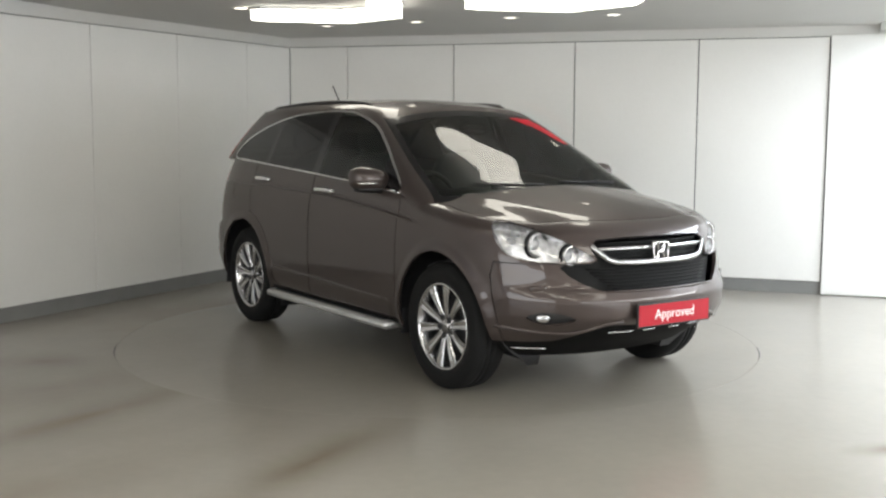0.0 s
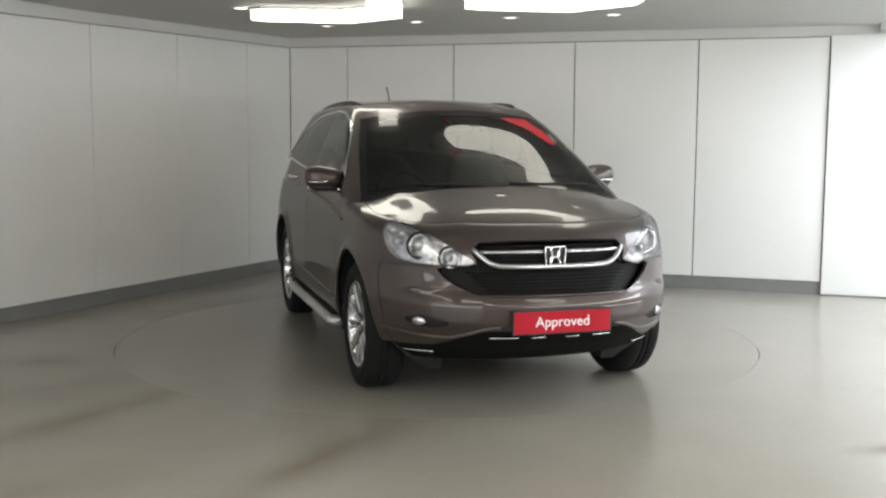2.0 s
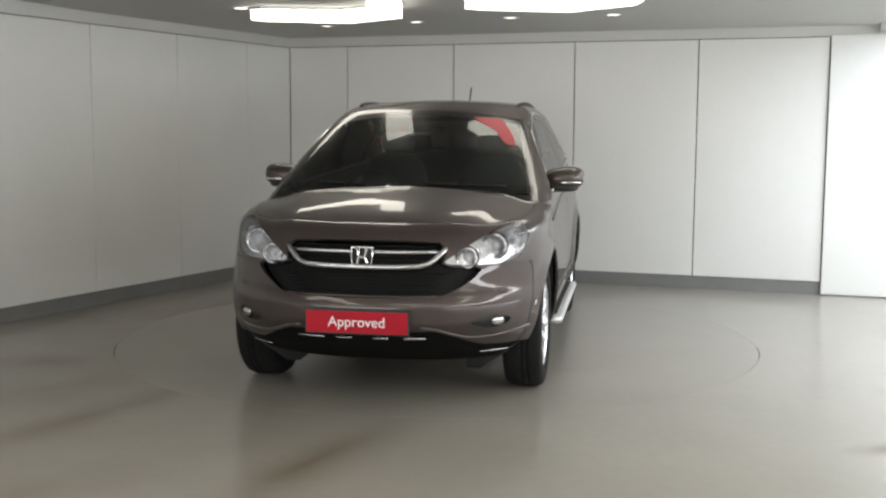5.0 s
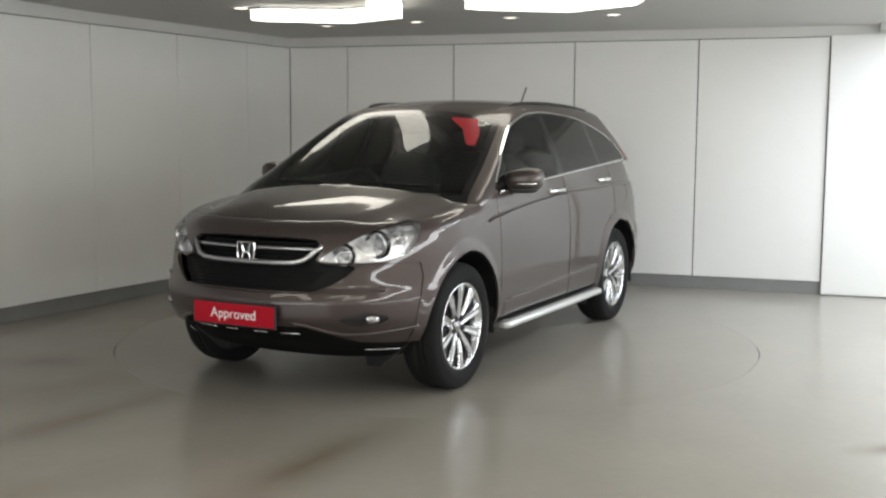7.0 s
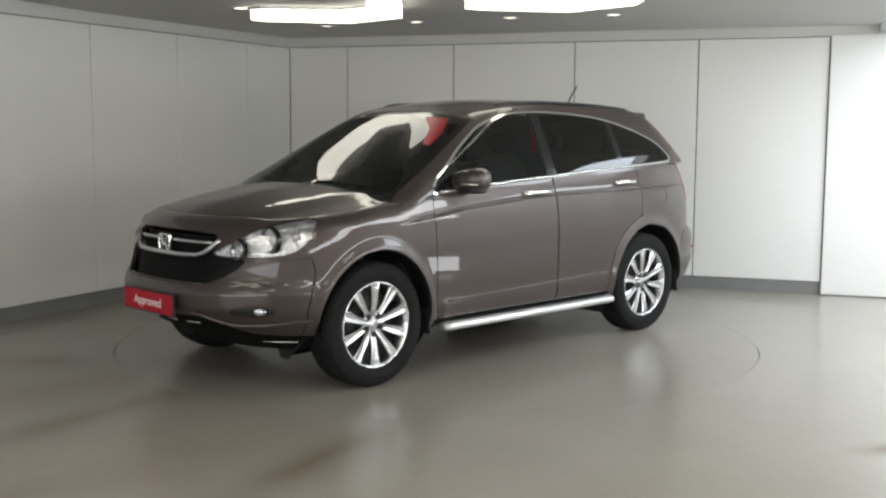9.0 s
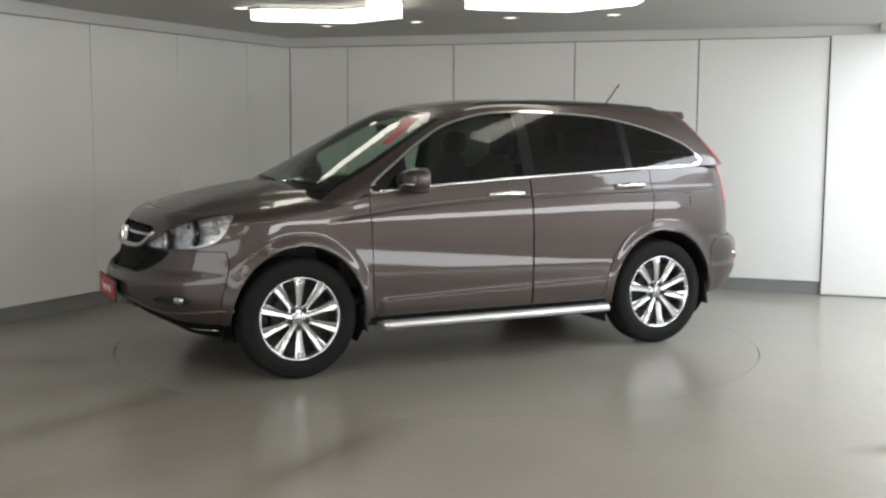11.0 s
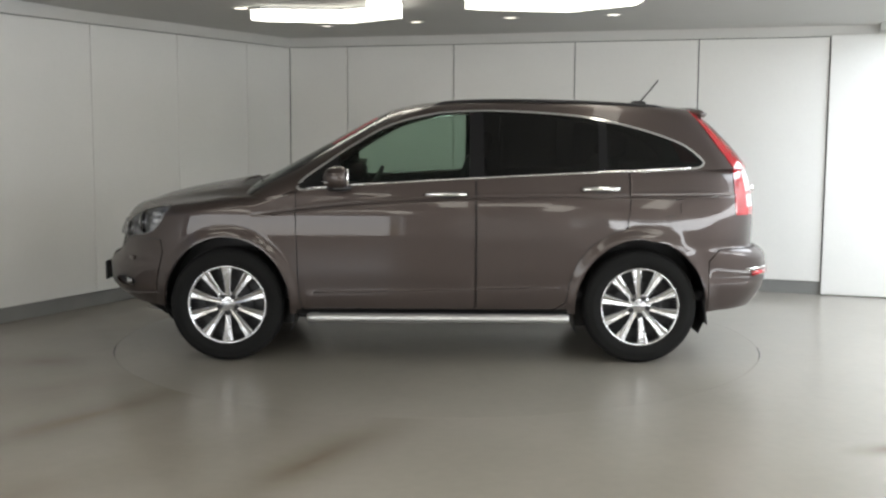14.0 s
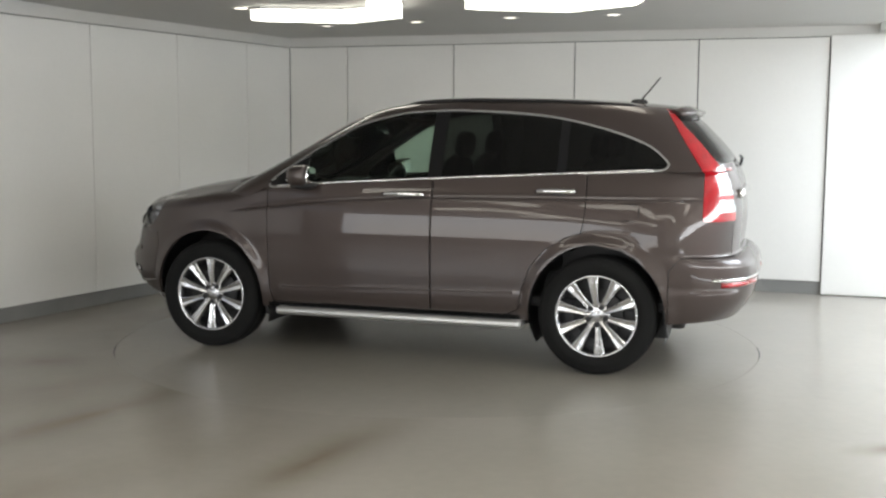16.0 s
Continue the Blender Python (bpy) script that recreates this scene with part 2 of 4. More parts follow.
    slab(bm, rm, OPEN_0, OPEN_1, 0, 0.25, 0, LOW_0)
    tagged(part("wall_right", bm, WALL, None, "white wall with two long glazed strips", False), kind="structure", category="wall")
    fm = BACKM.copy()
    fm.translation = CORNER + LEFT_DIR * LENGTH_L
    bm = bmesh.new()
    slab(bm, fm, -0.3, FRONT_0, -0.25, 0, 0, CEIL + 0.1)
    slab(bm, fm, FRONT_1, LENGTH_B + 0.3, -0.25, 0, 0, CEIL + 0.1)
    slab(bm, fm, FRONT_0, FRONT_1, -0.25, 0, FRONT_H, CEIL + 0.1)
    slab(bm, fm, FRONT_0, FRONT_1, -0.25, 0, 0, FRONT_Z)
    tagged(part("wall_front", bm, WALL, None, "unseen white wall with a wide opening for fill light", False), kind="structure", category="wall")
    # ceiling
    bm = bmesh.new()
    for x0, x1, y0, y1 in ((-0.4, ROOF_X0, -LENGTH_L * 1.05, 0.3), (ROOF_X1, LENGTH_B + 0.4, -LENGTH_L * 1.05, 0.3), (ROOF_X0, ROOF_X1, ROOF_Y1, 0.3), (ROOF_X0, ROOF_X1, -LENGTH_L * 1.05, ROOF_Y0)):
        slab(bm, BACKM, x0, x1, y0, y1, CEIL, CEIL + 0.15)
    tagged(part("ceiling", bm, CEILING, None, "pale grey painted ceiling with an added opening for fill light", False), kind="structure", category="ceiling")

    # the turntable
    bm = bmesh.new()
    lathe(bm, [(0.0005, 0.0), (1.1, 0.0), (2.2188, 0.0), (2.2190, -0.06)], pose(0, 0, 0, 90, 0, 0), 512)
    bmesh.ops.recalc_face_normals(bm, faces=bm.faces)
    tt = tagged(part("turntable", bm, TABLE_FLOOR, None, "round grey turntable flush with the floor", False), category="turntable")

    # dark arcs laid to fit the view, where the camera looks along the gap
    for mid in (194.4, -14.4):
        bm = bmesh.new()
        rows = []
        for i in range(25):
            a, w = radians(mid - 5.5 + 11 * i / 24), 0.007 * math.sin(math.pi * (i + 0.5) / 25) ** 0.5
            rows.append([bm.verts.new((r * math.cos(a), r * math.sin(a), 0.0008)) for r in (2.2205 - 0.2 * w, 2.2205 + w)])
        for p, q in zip(rows, rows[1:]):
            bm.faces.new((p[0], p[1], q[1], q[0]))
        tagged(part("gap_sight_arc", bm, DARK, None, "dark arc on the floor where the camera looks along the turntable gap", False), kind="structure", category="gap")

    # bent ceiling light boxes
    def light_box(pts):
        m = tagged(new("ceiling_light"), "bent white glowing light box under the ceiling", "ceiling light", "ceiling light boxes")
        m.location = (pts[0][0], pts[0][1], CEIL)
        for name, z0, z1, grow, material in (("diffuser", 2.318, 2.385, 0.0, LIGHTBOX), ("housing", 2.386, CEIL, 0.012, SATIN)):
            bm = bmesh.new()
            c = np.mean(pts, axis=0)
            ps = [np.array(p) + (np.array(p) - c) / np.linalg.norm(np.array(p) - c) * grow for p in pts]
            lo = [bm.verts.new((p[0] - pts[0][0], p[1] - pts[0][1], z0 - CEIL)) for p in ps]
            hi = [bm.verts.new((p[0] - pts[0][0], p[1] - pts[0][1], z1 - CEIL)) for p in ps]
            bm.faces.new(lo[::-1]), bm.faces.new(hi)
            for k in range(len(ps)):
                j = (k + 1) % len(ps)
                bm.faces.new((lo[k], lo[j], hi[j], hi[k]))
            bmesh.ops.recalc_face_normals(bm, faces=bm.faces)
            part(name, bm, material, m, "", False)
    def bent(ox, oy, wide, lean, arm, reach, deep=0.26):
        """A cross piece from (ox, oy), bent at its end into an arm that comes forward."""
        e, r = ox + wide, ox + wide + lean
        light_box([(ox + 0.10, oy + 0.01), (e, oy + 0.12), (r, oy - 0.34), (r, oy - reach), (r - arm, oy - reach), (r - arm, oy - 0.42), (e - 0.06, oy + 0.06 - deep), (ox + 0.10, oy - deep), (ox, oy + 0.08 - deep), (ox, oy - 0.07)])
    bent(-1.455, 1.05, 0.745, 0.43, 0.22, 1.05)
    bent(0.184, 0.12, 0.745, 0.40, 0.19, 1.25, 0.22)
    # seven further boxes out of view, added as fill for the room
    for ox, oy in ((-2.7, -3.2), (-0.9, -4.4), (0.35, -5.4), (1.3, -3.5), (-3.6, -5.6), (-1.6, -7.4), (-3.5, -7.4)):
        bent(ox, oy, 0.745, 0.4, 0.3, 1.6)

    # recessed spots
    spots = [(-1.66 * 0.93, 0.95), (-1.02, 2.35), (-0.2, 1.95), (0.6, 1.55), (1.41, 1.25)]
    first = tagged(new("ceiling_spot"), "small round recessed ceiling spotlight", "spotlight", "recessed ceiling spots")
    first.location = (spots[0][0], spots[0][1], CEIL)
    bm = bmesh.new()
    lathe(bm, [(0.05, -0.001), (0.066, -0.008), (0.078, -0.004), (0.08, 0.0)], pose(0, 0, 0, 90, 0, 0), 24)
    part("ring", bm, SATIN, first)
    bm = bmesh.new()
    lathe(bm, [(0.0005, 0.0), (0.052, 0.0)], pose(0, 0, -0.002, 90, 0, 0), 24)
    part("lamp_face", bm, SPOT, first)
    for x, y in spots[1:]:
        copy_thing(first, Matrix.Translation((x, y, CEIL)))
    return tt


SPOT = mat("spot_glow", (0.9, 0.88, 0.8), 0.4, emit=(1.0, 0.93, 0.78), power=6.0)


def area(name, m, sx, sy, power, color):
    l = bpy.data.lights.new(name, "AREA")
    l.shape, l.size, l.size_y, l.energy, l.color = "RECTANGLE", sx, sy, power, color
    ob = new(name, l)
    ob.matrix_world = m
    return ob


# daylight in the glazed strips of the right wall
for z0, z1, watt in ((LOW_0, LOW_1, 40), (HIGH_0, HIGH_1, 120)):
    ENT = CORNER + BACK_DIR * (LENGTH_B + 0.08) + LEFT_DIR * (OPEN_0 + OPEN_1) / 2 + UP * (z0 + z1) / 2
    area("window_daylight", look(ENT, ENT - BACK_DIR), OPEN_1 - OPEN_0 - 0.05, z1 - z0 - 0.02, watt, (0.96, 0.98, 1.0))
# no rooflight is known here; this lamp is added to brighten the right end
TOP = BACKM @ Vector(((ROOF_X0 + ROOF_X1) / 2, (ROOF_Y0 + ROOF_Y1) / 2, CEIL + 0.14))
area("right_end_fill", BACKM.to_3x3().to_4x4(), ROOF_X1 - ROOF_X0 - 0.02, ROOF_Y1 - ROOF_Y0 - 0.02, 205, (0.86, 0.93, 1.0)).location = TOP
# added fill from behind the camera, where the door sheen suggests daylight
FRONT = CORNER + LEFT_DIR * (LENGTH_L + 0.1) + BACK_DIR * (FRONT_0 + FRONT_1) / 2 + UP * ((FRONT_Z + FRONT_H) / 2)
area("front_fill_daylight", look(FRONT, FRONT - LEFT_DIR), FRONT_1 - FRONT_0 - 0.04, FRONT_H - FRONT_Z - 0.04, 175, (0.93, 0.96, 1.0))
TABLE = build_room()


# ---- the shape of the car: front +x, left +y, the ground at z = 0 ----
WHEEL_X, WHEEL_Z = 1.31, 0.36
XF, XR, NF, NR = 1.35, -1.30, 2.3, 4.0
half_w = curve([(0.18, 0.80), (0.30, 0.862), (0.40, 0.892), (0.50, 0.902), (0.62, 0.908), (0.78, 0.908), (0.92, 0.900), (1.05, 0.880), (1.10, 0.866),
                (1.15, 0.848), (1.20, 0.829), (1.30, 0.790), (1.42, 0.737), (1.52, 0.688), (1.60, 0.640), (1.68, 0.58)])
nose_x = curve([(0.18, 1.80), (0.26, 1.94), (0.34, 2.085), (0.42, 2.19), (0.50, 2.242), (0.57, 2.245), (0.62, 2.225), (0.66, 2.195), (0.76, 2.165), (0.86, 2.125),
                (0.92, 2.085), (1.00, 2.03), (1.1, 1.97)])
tail_x = curve([(0.28, -2.03), (0.38, -2.14), (0.50, -2.21), (0.60, -2.225), (0.67, -2.215), (0.715, -2.18), (0.75, -2.115), (0.93, -2.125), (1.15, -2.105),
                (1.24, -2.075), (1.30, -2.04), (1.50, -1.865), (1.60, -1.755), (1.70, -1.66)])
screen_x = curve([(1.05, 1.32), (1.13, 1.19), (1.21, 1.035), (1.41, 0.675), (1.54, 0.435), (1.61, 0.28), (1.66, 0.12), (1.70, -0.05)])
hood_c = curve([(0.8, 1.165), (1.1, 1.155), (1.25, 1.147), (1.45, 1.117), (1.65, 1.080), (1.80, 1.045), (1.92, 1.005), (2.02, 0.955), (2.12, 0.88)])
roof_c = curve([(-1.85, 1.60), (-1.69, 1.632), (-1.45, 1.657), (-0.88, 1.686), (-0.5, 1.692), (-0.19, 1.684), (0.09, 1.652), (0.28, 1.613), (0.4, 1.57)])
belt_z = curve([(-2.2, 1.245), (-1.66, 1.232), (-1.08, 1.203), (-0.25, 1.160), (0.51, 1.115), (0.85, 1.09), (1.1, 1.08)])
sill_z = curve([(-2.2, 0.37), (-1.75, 0.34), (-1.6, 0.32), (0.9, 0.31), (1.6, 0.28), (1.8, 0.23), (2.1, 0.20)])
line_z = curve([(-1.9, 1.075), (-0.26, 1.055), (0.5, 1.01), (1.01, 0.955), (1.2, 0.93)])


def hood_z(x, y):
    """Flat in the middle, falling away past a crease that narrows towards the grille."""
    k = min(1, max(0, (abs(y) - (0.60 - 0.22 * min(1, max(0, (x - 1.15) / 0.9)))) / 0.17))
    return hood_c(x) - 0.126 * y * y - 0.016 * k * k * (3 - 2 * k)


def roof_z(x, y):
    return roof_c(x) - 0.10 * y * y


def arch(x, z, grow=0.0):
    """How far a point of the side lies outside a wheel arch."""
    d = 9.0
    for cx, rx in ((WHEEL_X, 0.405), (-WHEEL_X, 0.415)):
        r = math.hypot((x - cx) / rx, (z - WHEEL_Z) / 0.44)
        d = min(d, (r - 1) * 0.42)
    return d - grow


def relief(x, z):
    """Flared arches, the shoulder line and the lower door crease."""
    a = arch(x, z)
    t = min(1.0, max(0.0, 1 - max(a, 0) / 0.075))
    out = 0.018 * t * t * (3 - 2 * t)
    if -1.95 < x < 1.15:
        fade = min(1, (1.15 - x) / 0.2, (x + 1.95) / 0.1)
        zl = line_z(x)
        out -= fade * 0.0075 * math.exp(-((z - zl) / 0.009) ** 2)
        out -= fade * 0.010 / (1 + math.exp(-(z - zl - 0.012) / 0.008)) * max(0, 1 - (z - zl) / 0.12) if z < zl + 0.12 else 0
    if x < -1.70:
        out += 0.009 / (1 + math.exp((z - 0.535) / 0.006)) * min(1, (-1.70 - x) / 0.06)
    if -0.86 < x < 0.8:
        zc = 0.447 + (0.8 - x) * 0.025
        out += 0.006 / (1 + math.exp((z - zc) / 0.006))
    return out


def shell(col, z, top, r, low):
    """A point of the outer skin in column col at height z; top and r round its upper edge inwards."""
    k, a = col
    w = half_w(z)
    inset = 0.0
    if r > 0.002:
        u = min(1, max(0, (z - top + r) / r))
        inset = r * (1 - math.sqrt(max(0, 1 - u * u)))
    if low:
        xf, xr, nf, nr, fx, rx = XF, XR, NF, NR, nose_x(z), tail_x(z)
    else:
        fx, rx = screen_x(z), tail_x(z)
        xf, xr, nf, nr = fx - 0.36, rx + 0.34, 3.0, 3.4
    if k == "f":
        x, y = xf + (fx - inset - xf) * math.cos(a) ** (2 / nf), (w - inset) * math.sin(a) ** (2 / nf)
    elif k == "s":
        x, y = xf + (xr - xf) * a, w - inset
    else:
        x, y = xr + (rx + inset - xr) * math.cos(a) ** (2 / nr), (w - inset) * math.sin(a) ** (2 / nr)
    y *= 1 - 0.085 * max(0.0, (-0.5 - x) / 1.6) ** 2 * min(1, max(0, (z - 0.8) / 0.8))
    if low and y > 0.45:
        y += relief(x, z) * min(1, (y - 0.45) / 0.2)
    return Vector((x, y, z))


def front_x(y, z):
    w = half_w(z)
    return XF + (nose_x(z) - XF) * max(0, 1 - (abs(y) / w) ** NF) ** (1 / NF)


def side_y(x, z):
    """Half width of the lower body at (x, z), with its rounded nose and tail."""
    w = half_w(z)
    if x > XF:
        w *= max(0, 1 - ((x - XF) / (nose_x(z) - XF)) ** NF) ** (1 / NF)
    if x < XR:
        w *= max(0, 1 - ((x - XR) / (tail_x(z) - XR)) ** NR) ** (1 / NR)
    return w * (1 - 0.085 * max(0.0, (-0.5 - x) / 1.6) ** 2 * min(1, max(0, (z - 0.8) / 0.8)))


def columns(nf, ns, nr):
    def ease(t):
        return math.pi / 2 * t
    return ([("f", ease(i / nf)) for i in range(nf)] + [("s", i / ns) for i in range(ns)] + [("r", ease(1 - i / nr)) for i in range(nr + 1)])


def skin(cols, levels, low):
    bm, grid, tops = bmesh.new(), [], []
    for c in cols:
        x = 1.0
        zt, zb, r = 1.0, 0.3 if low else 1.1, 0.0
        for _ in range(40):
            old = zt
            p = shell(c, zt, zt, r, low)
            if low:
                s = min(1, max(0, (p.x - 0.80) / 0.42))
                s = s * s * (3 - 2 * s)
                r = 0.075 * s
                zt = 0.5 * old + 0.5 * (belt_z(p.x) * (1 - s) + hood_z(p.x, p.y) * s)
                zb = sill_z(p.x)
            else:
                r = 0.05
                zt = 0.5 * old + 0.5 * roof_z(p.x, p.y)
                zb = 1.03 if c[0] == "f" else belt_z(shell(c, zb, zt, r, low).x)
        row = []
        knee = min(0.93, max(0.7, (line_z(p.x) - zb) / (zt - zb)))
        for v in levels:
            if low:
                v = v / 0.86 * knee if v < 0.86 else knee + (v - 0.86) / 0.14 * (1 - knee)
            row.append(bm.verts.new(shell(c, zb + (zt - zb) * v, zt, r, low)))
        grid.append(row)
        tops.append(row[-1].co.copy())
    for p, q in zip(grid, grid[1:]):
        for i in range(len(levels) - 1):
            bm.faces.new((p[i], q[i], q[i + 1], p[i + 1]))
    return bm, tops, [r[0].co.copy() for r in grid]


def sheet(height, x0, x1, y1, nx, ny):
    bm = bmesh.new()
    g = [[bm.verts.new((x, y, height(x, y))) for y in np.linspace(0, y1, ny + 1)] for x in np.linspace(x0, x1, nx + 1)]
    for p, q in zip(g, g[1:]):
        for i in range(ny):
            bm.faces.new((p[i], q[i], q[i + 1], p[i + 1]))
    return bm


def split(bm, name_of):
    """Sorts the faces by the name that name_of gives to each centre; returns name: list of faces as points."""
    out = {}
    fs = list(bm.faces)
    cs = np.array([f.calc_center_median() for f in fs])
    for f, n in zip(fs, name_of(cs)):
        if n:
            out.setdefault(n, []).append([v.co.copy() for v in f.verts])
    return out


def panel(faces, mirror=0, thick=0.012, push=0.0):
    """A bmesh of the faces: mirror 0 left side, 1 right side, 2 both halves joined. Its border turns inwards by thick."""
    bm, seen = bmesh.new(), {}

    def vert(p, s):
        k = (round(p.x, 5), round(p.y * s, 5), round(p.z, 5))
        if k not in seen:
            seen[k] = bm.verts.new(k)
        return seen[k]
    for s in {0: (1,), 1: (-1,), 2: (1, -1)}[mirror]:
        for f in faces:
            vs = []
            for p in f:
                v = vert(p, s)
                if v not in vs:
                    vs.append(v)
            if len(vs) > 2:
                try:
                    bm.faces.new(vs if s > 0 else vs[::-1])
                except ValueError:
                    pass
    bm.normal_update()
    if push:
        for v in bm.verts:
            v.co -= v.normal * push
    if thick:
        es = [e for e in bm.edges if len(e.link_faces) == 1]
        nor = {v: v.normal.copy() for e in es for v in e.verts}
        at = {v.co.copy().freeze(): n for v, n in nor.items()}
        r = bmesh.ops.extrude_edge_only(bm, edges=es)
        for g in r["geom"]:
            if isinstance(g, bmesh.types.BMVert):
                g.co -= at[g.co.copy().freeze()] * thick
        for e in es:
            e.smooth = False
    return bm


# ---- the car ----
def side_view(poly, keep=lambda P: P[:, 1] > 0.3):
    return lambda P: np.where(keep(P), signed(poly, P[:, [0, 2]]), 0.3)


def front_view(poly):
    return lambda P: np.where(P[:, 0] > 1.3, signed(poly, P[:, [1, 2]]), 0.3)


def rear_view(poly):
    return lambda P: np.where(P[:, 0] < -1.5, signed(poly, P[:, [1, 2]]), 0.3)


def build_car():
    car = tagged(new("car"), "bronze-grey metallic five-door SUV on a turntable", "car")
    low, tops, _ = skin(columns(64, 170, 44), [*np.linspace(0, 0.79, 66), *np.linspace(0.79, 0.93, 29)[1:], *np.linspace(0.93, 1, 8)[1:]], True)
    up, roof_rim, _ = skin(columns(48, 90, 36), [1 - (1 - i / 34) ** 1.25 for i in range(35)], False)

    # outlines of the openings and panels
    head = front_view(rounded([(0.420, 0.797), (0.50, 0.784), (0.62, 0.783), (0.73, 0.793), (0.795, 0.826), (0.818, 0.900), (0.802, 0.968), (0.74, 0.990), (0.655, 0.955), (0.56, 0.898), (0.47, 0.838)], 4))
    grille = front_view([(-0.5, 0.908), (0.20, 0.907), (0.39, 0.898), (0.432, 0.85), (0.410, 0.792), (0.46, 0.776), (0.55, 0.774), (0.595, 0.768), (0.600, 0.752), (0.565, 0.712), (0.50, 0.668), (0.43, 0.638),
                         (0.36, 0.625), (-0.5, 0.620)])
    lip = front_view([(-0.5, 0.437), (0.38, 0.450), (0.46, 0.425), (0.53, 0.386), (0.60, 0.356), (0.72, 0.346), (0.84, 0.345), (0.90, 0.10), (-0.5, 0.10)])
    fog = front_view(rounded([(0.555, 0.486), (0.60, 0.510), (0.66, 0.522), (0.72, 0.514), (0.745, 0.491), (0.71, 0.465), (0.64, 0.455), (0.585, 0.464)], 4))
    rear_lamp = side_view([(-1.662, 1.605), (-1.70, 1.63), (-2.00, 1.255), (-2.3, 1.25), (-2.3, 0.945), (-1.915, 0.945), (-1.912, 1.225)], lambda P: P[:, 1] > 0.565)
    door_f = side_view([(0.872, 1.30), (0.866, 0.90), (0.850, 0.42), (0.83, 0.345), (-0.262, 0.345), (-0.262, 1.30)])
    door_r = side_view([(-0.270, 1.30), (-0.270, 0.345), (-0.76, 0.345), (-0.835, 0.39), (-0.852, 0.50), (-0.90, 0.64), (-0.99, 0.755), (-1.12, 0.835), (-1.215, 0.865), (-1.235, 1.0),
                        (-1.235, 1.30)])
    filler = side_view([(-1.395, 1.045), (-1.54, 1.045), (-1.552, 1.03), (-1.552, 0.96), (-1.54, 0.945), (-1.395, 0.945), (-1.383, 0.96), (-1.383, 1.03)])
    bump_f = side_view([(1.78, 0.10), (1.765, 0.50), (1.72, 0.70), (1.735, 0.775), (2.6, 0.775), (2.6, 0.10)], lambda P: P[:, 0] > 1.2)
    bump_r = side_view([(-1.735, 0.10), (-1.735, 0.66), (-1.80, 0.735), (-2.5, 0.735), (-2.5, 0.10)], lambda P: P[:, 0] < -1.2)
    gate = rear_view([(-0.5, 0.735), (0.60, 0.735), (0.60, 0.94), (0.565, 1.3), (-0.5, 1.3)])
    arches = lambda P: np.array([arch(p[0], p[2]) if p[1] > 0.3 else 0.3 for p in P])

    white1 = side_view([(-1.975, 1.225), (-2.3, 1.225), (-2.3, 1.095), (-2.0, 1.095)], lambda P: P[:, 1] > 0.5)
    white2 = side_view([(-2.0, 1.07), (-2.3, 1.07), (-2.3, 0.995), (-2.005, 0.995)], lambda P: P[:, 1] > 0.5)
    gap = 0.0028
    for f, lv in ((head, 0), (grille, 0), (lip, 0), (fog, 0), (rear_lamp, 0), (white1, 0), (white2, 0), (arches, 0), (arches, 0.014)):
        cut(low, f, lv)
    for f in (door_f, door_r, filler, bump_f, bump_r, gate):
        cut(low, f, -gap)
        cut(low, f, gap)

    def name_low(C):
        d = {k: f(C) for k, f in dict(head=head, grille=grille, lip=lip, fog=fog, lamp=rear_lamp, white1=white1, white2=white2, door_f=door_f, door_r=door_r, filler=filler,
                                      bump_f=bump_f, bump_r=bump_r, gate=gate, arch=arches).items()}
        out = []
        for i in range(len(C)):
            g = lambda k: d[k][i]
            if g("arch") < 0:
                n = None
            elif g("head") < 0:
                n = "headlight"
            elif g("grille") < 0:
                n = "grille"
            elif g("fog") < 0:
                n = "fog_light"
            elif g("lip") < 0:
                n = "lower_lip"
            elif g("lamp") < 0:
                n = "tail_lens" if g("white1") < 0 or g("white2") < 0 else "tail_light"
            elif min(abs(g(k)) for k in ("door_f", "door_r", "filler", "bump_f", "bump_r", "gate")) < gap and not (g("bump_r") < 0 and g("gate") < gap):
                n = None
            elif g("door_f") < 0:
                n = "front_door"
            elif g("door_r") < 0:
                n = "rear_door"
            elif g("filler") < 0:
                n = "fuel_flap"
            elif g("bump_f") < 0:
                n = "front_bumper"
            elif g("bump_r") < 0:
                n = "rear_bumper"
            elif g("gate") < 0:
                n = "tailgate"
            elif C[i][0] > 0.3:
                n = "sill" if C[i][2] < 0.34 and C[i][0] < 0.86 else "front_fender"
            else:
                n = "sill" if C[i][2] < 0.345 and C[i][0] > -0.85 else "rear_quarter_panel"
            out.append(n)
        return out

    P = split(low, name_low)
    # the same skin a little further in closes the gaps with darkness
    liner = split(low, lambda C: [None if a < 0.0 or h < 0 or g < 0 else "liner" for a, h, g in zip(arches(C), head(C), grille(C))])
    low.free()

    # glazing
    dlo = side_view(rounded([(0.855, 1.108), (0.51, 1.133), (-0.25, 1.178), (-1.08, 1.220), (-1.60, 1.243), (-1.695, 1.262), (-1.685, 1.300), (-1.56, 1.392), (-1.28, 1.487), (-0.91, 1.560),
                             (-0.44, 1.590), (-0.17, 1.586), (0.02, 1.566), (0.27, 1.500), (0.45, 1.405), (0.63, 1.290)], 5))
    def screen(P):
        w = np.array([half_w(z) for z in P[:, 2]])
        top = 1.605 - 0.16 * P[:, 1] ** 2
        d = np.maximum(np.maximum((P[:, 1] / w - 0.925) * w, P[:, 2] - top), 1.06 - P[:, 2])
        return np.where(P[:, 0] > 0.05, d, 0.15)
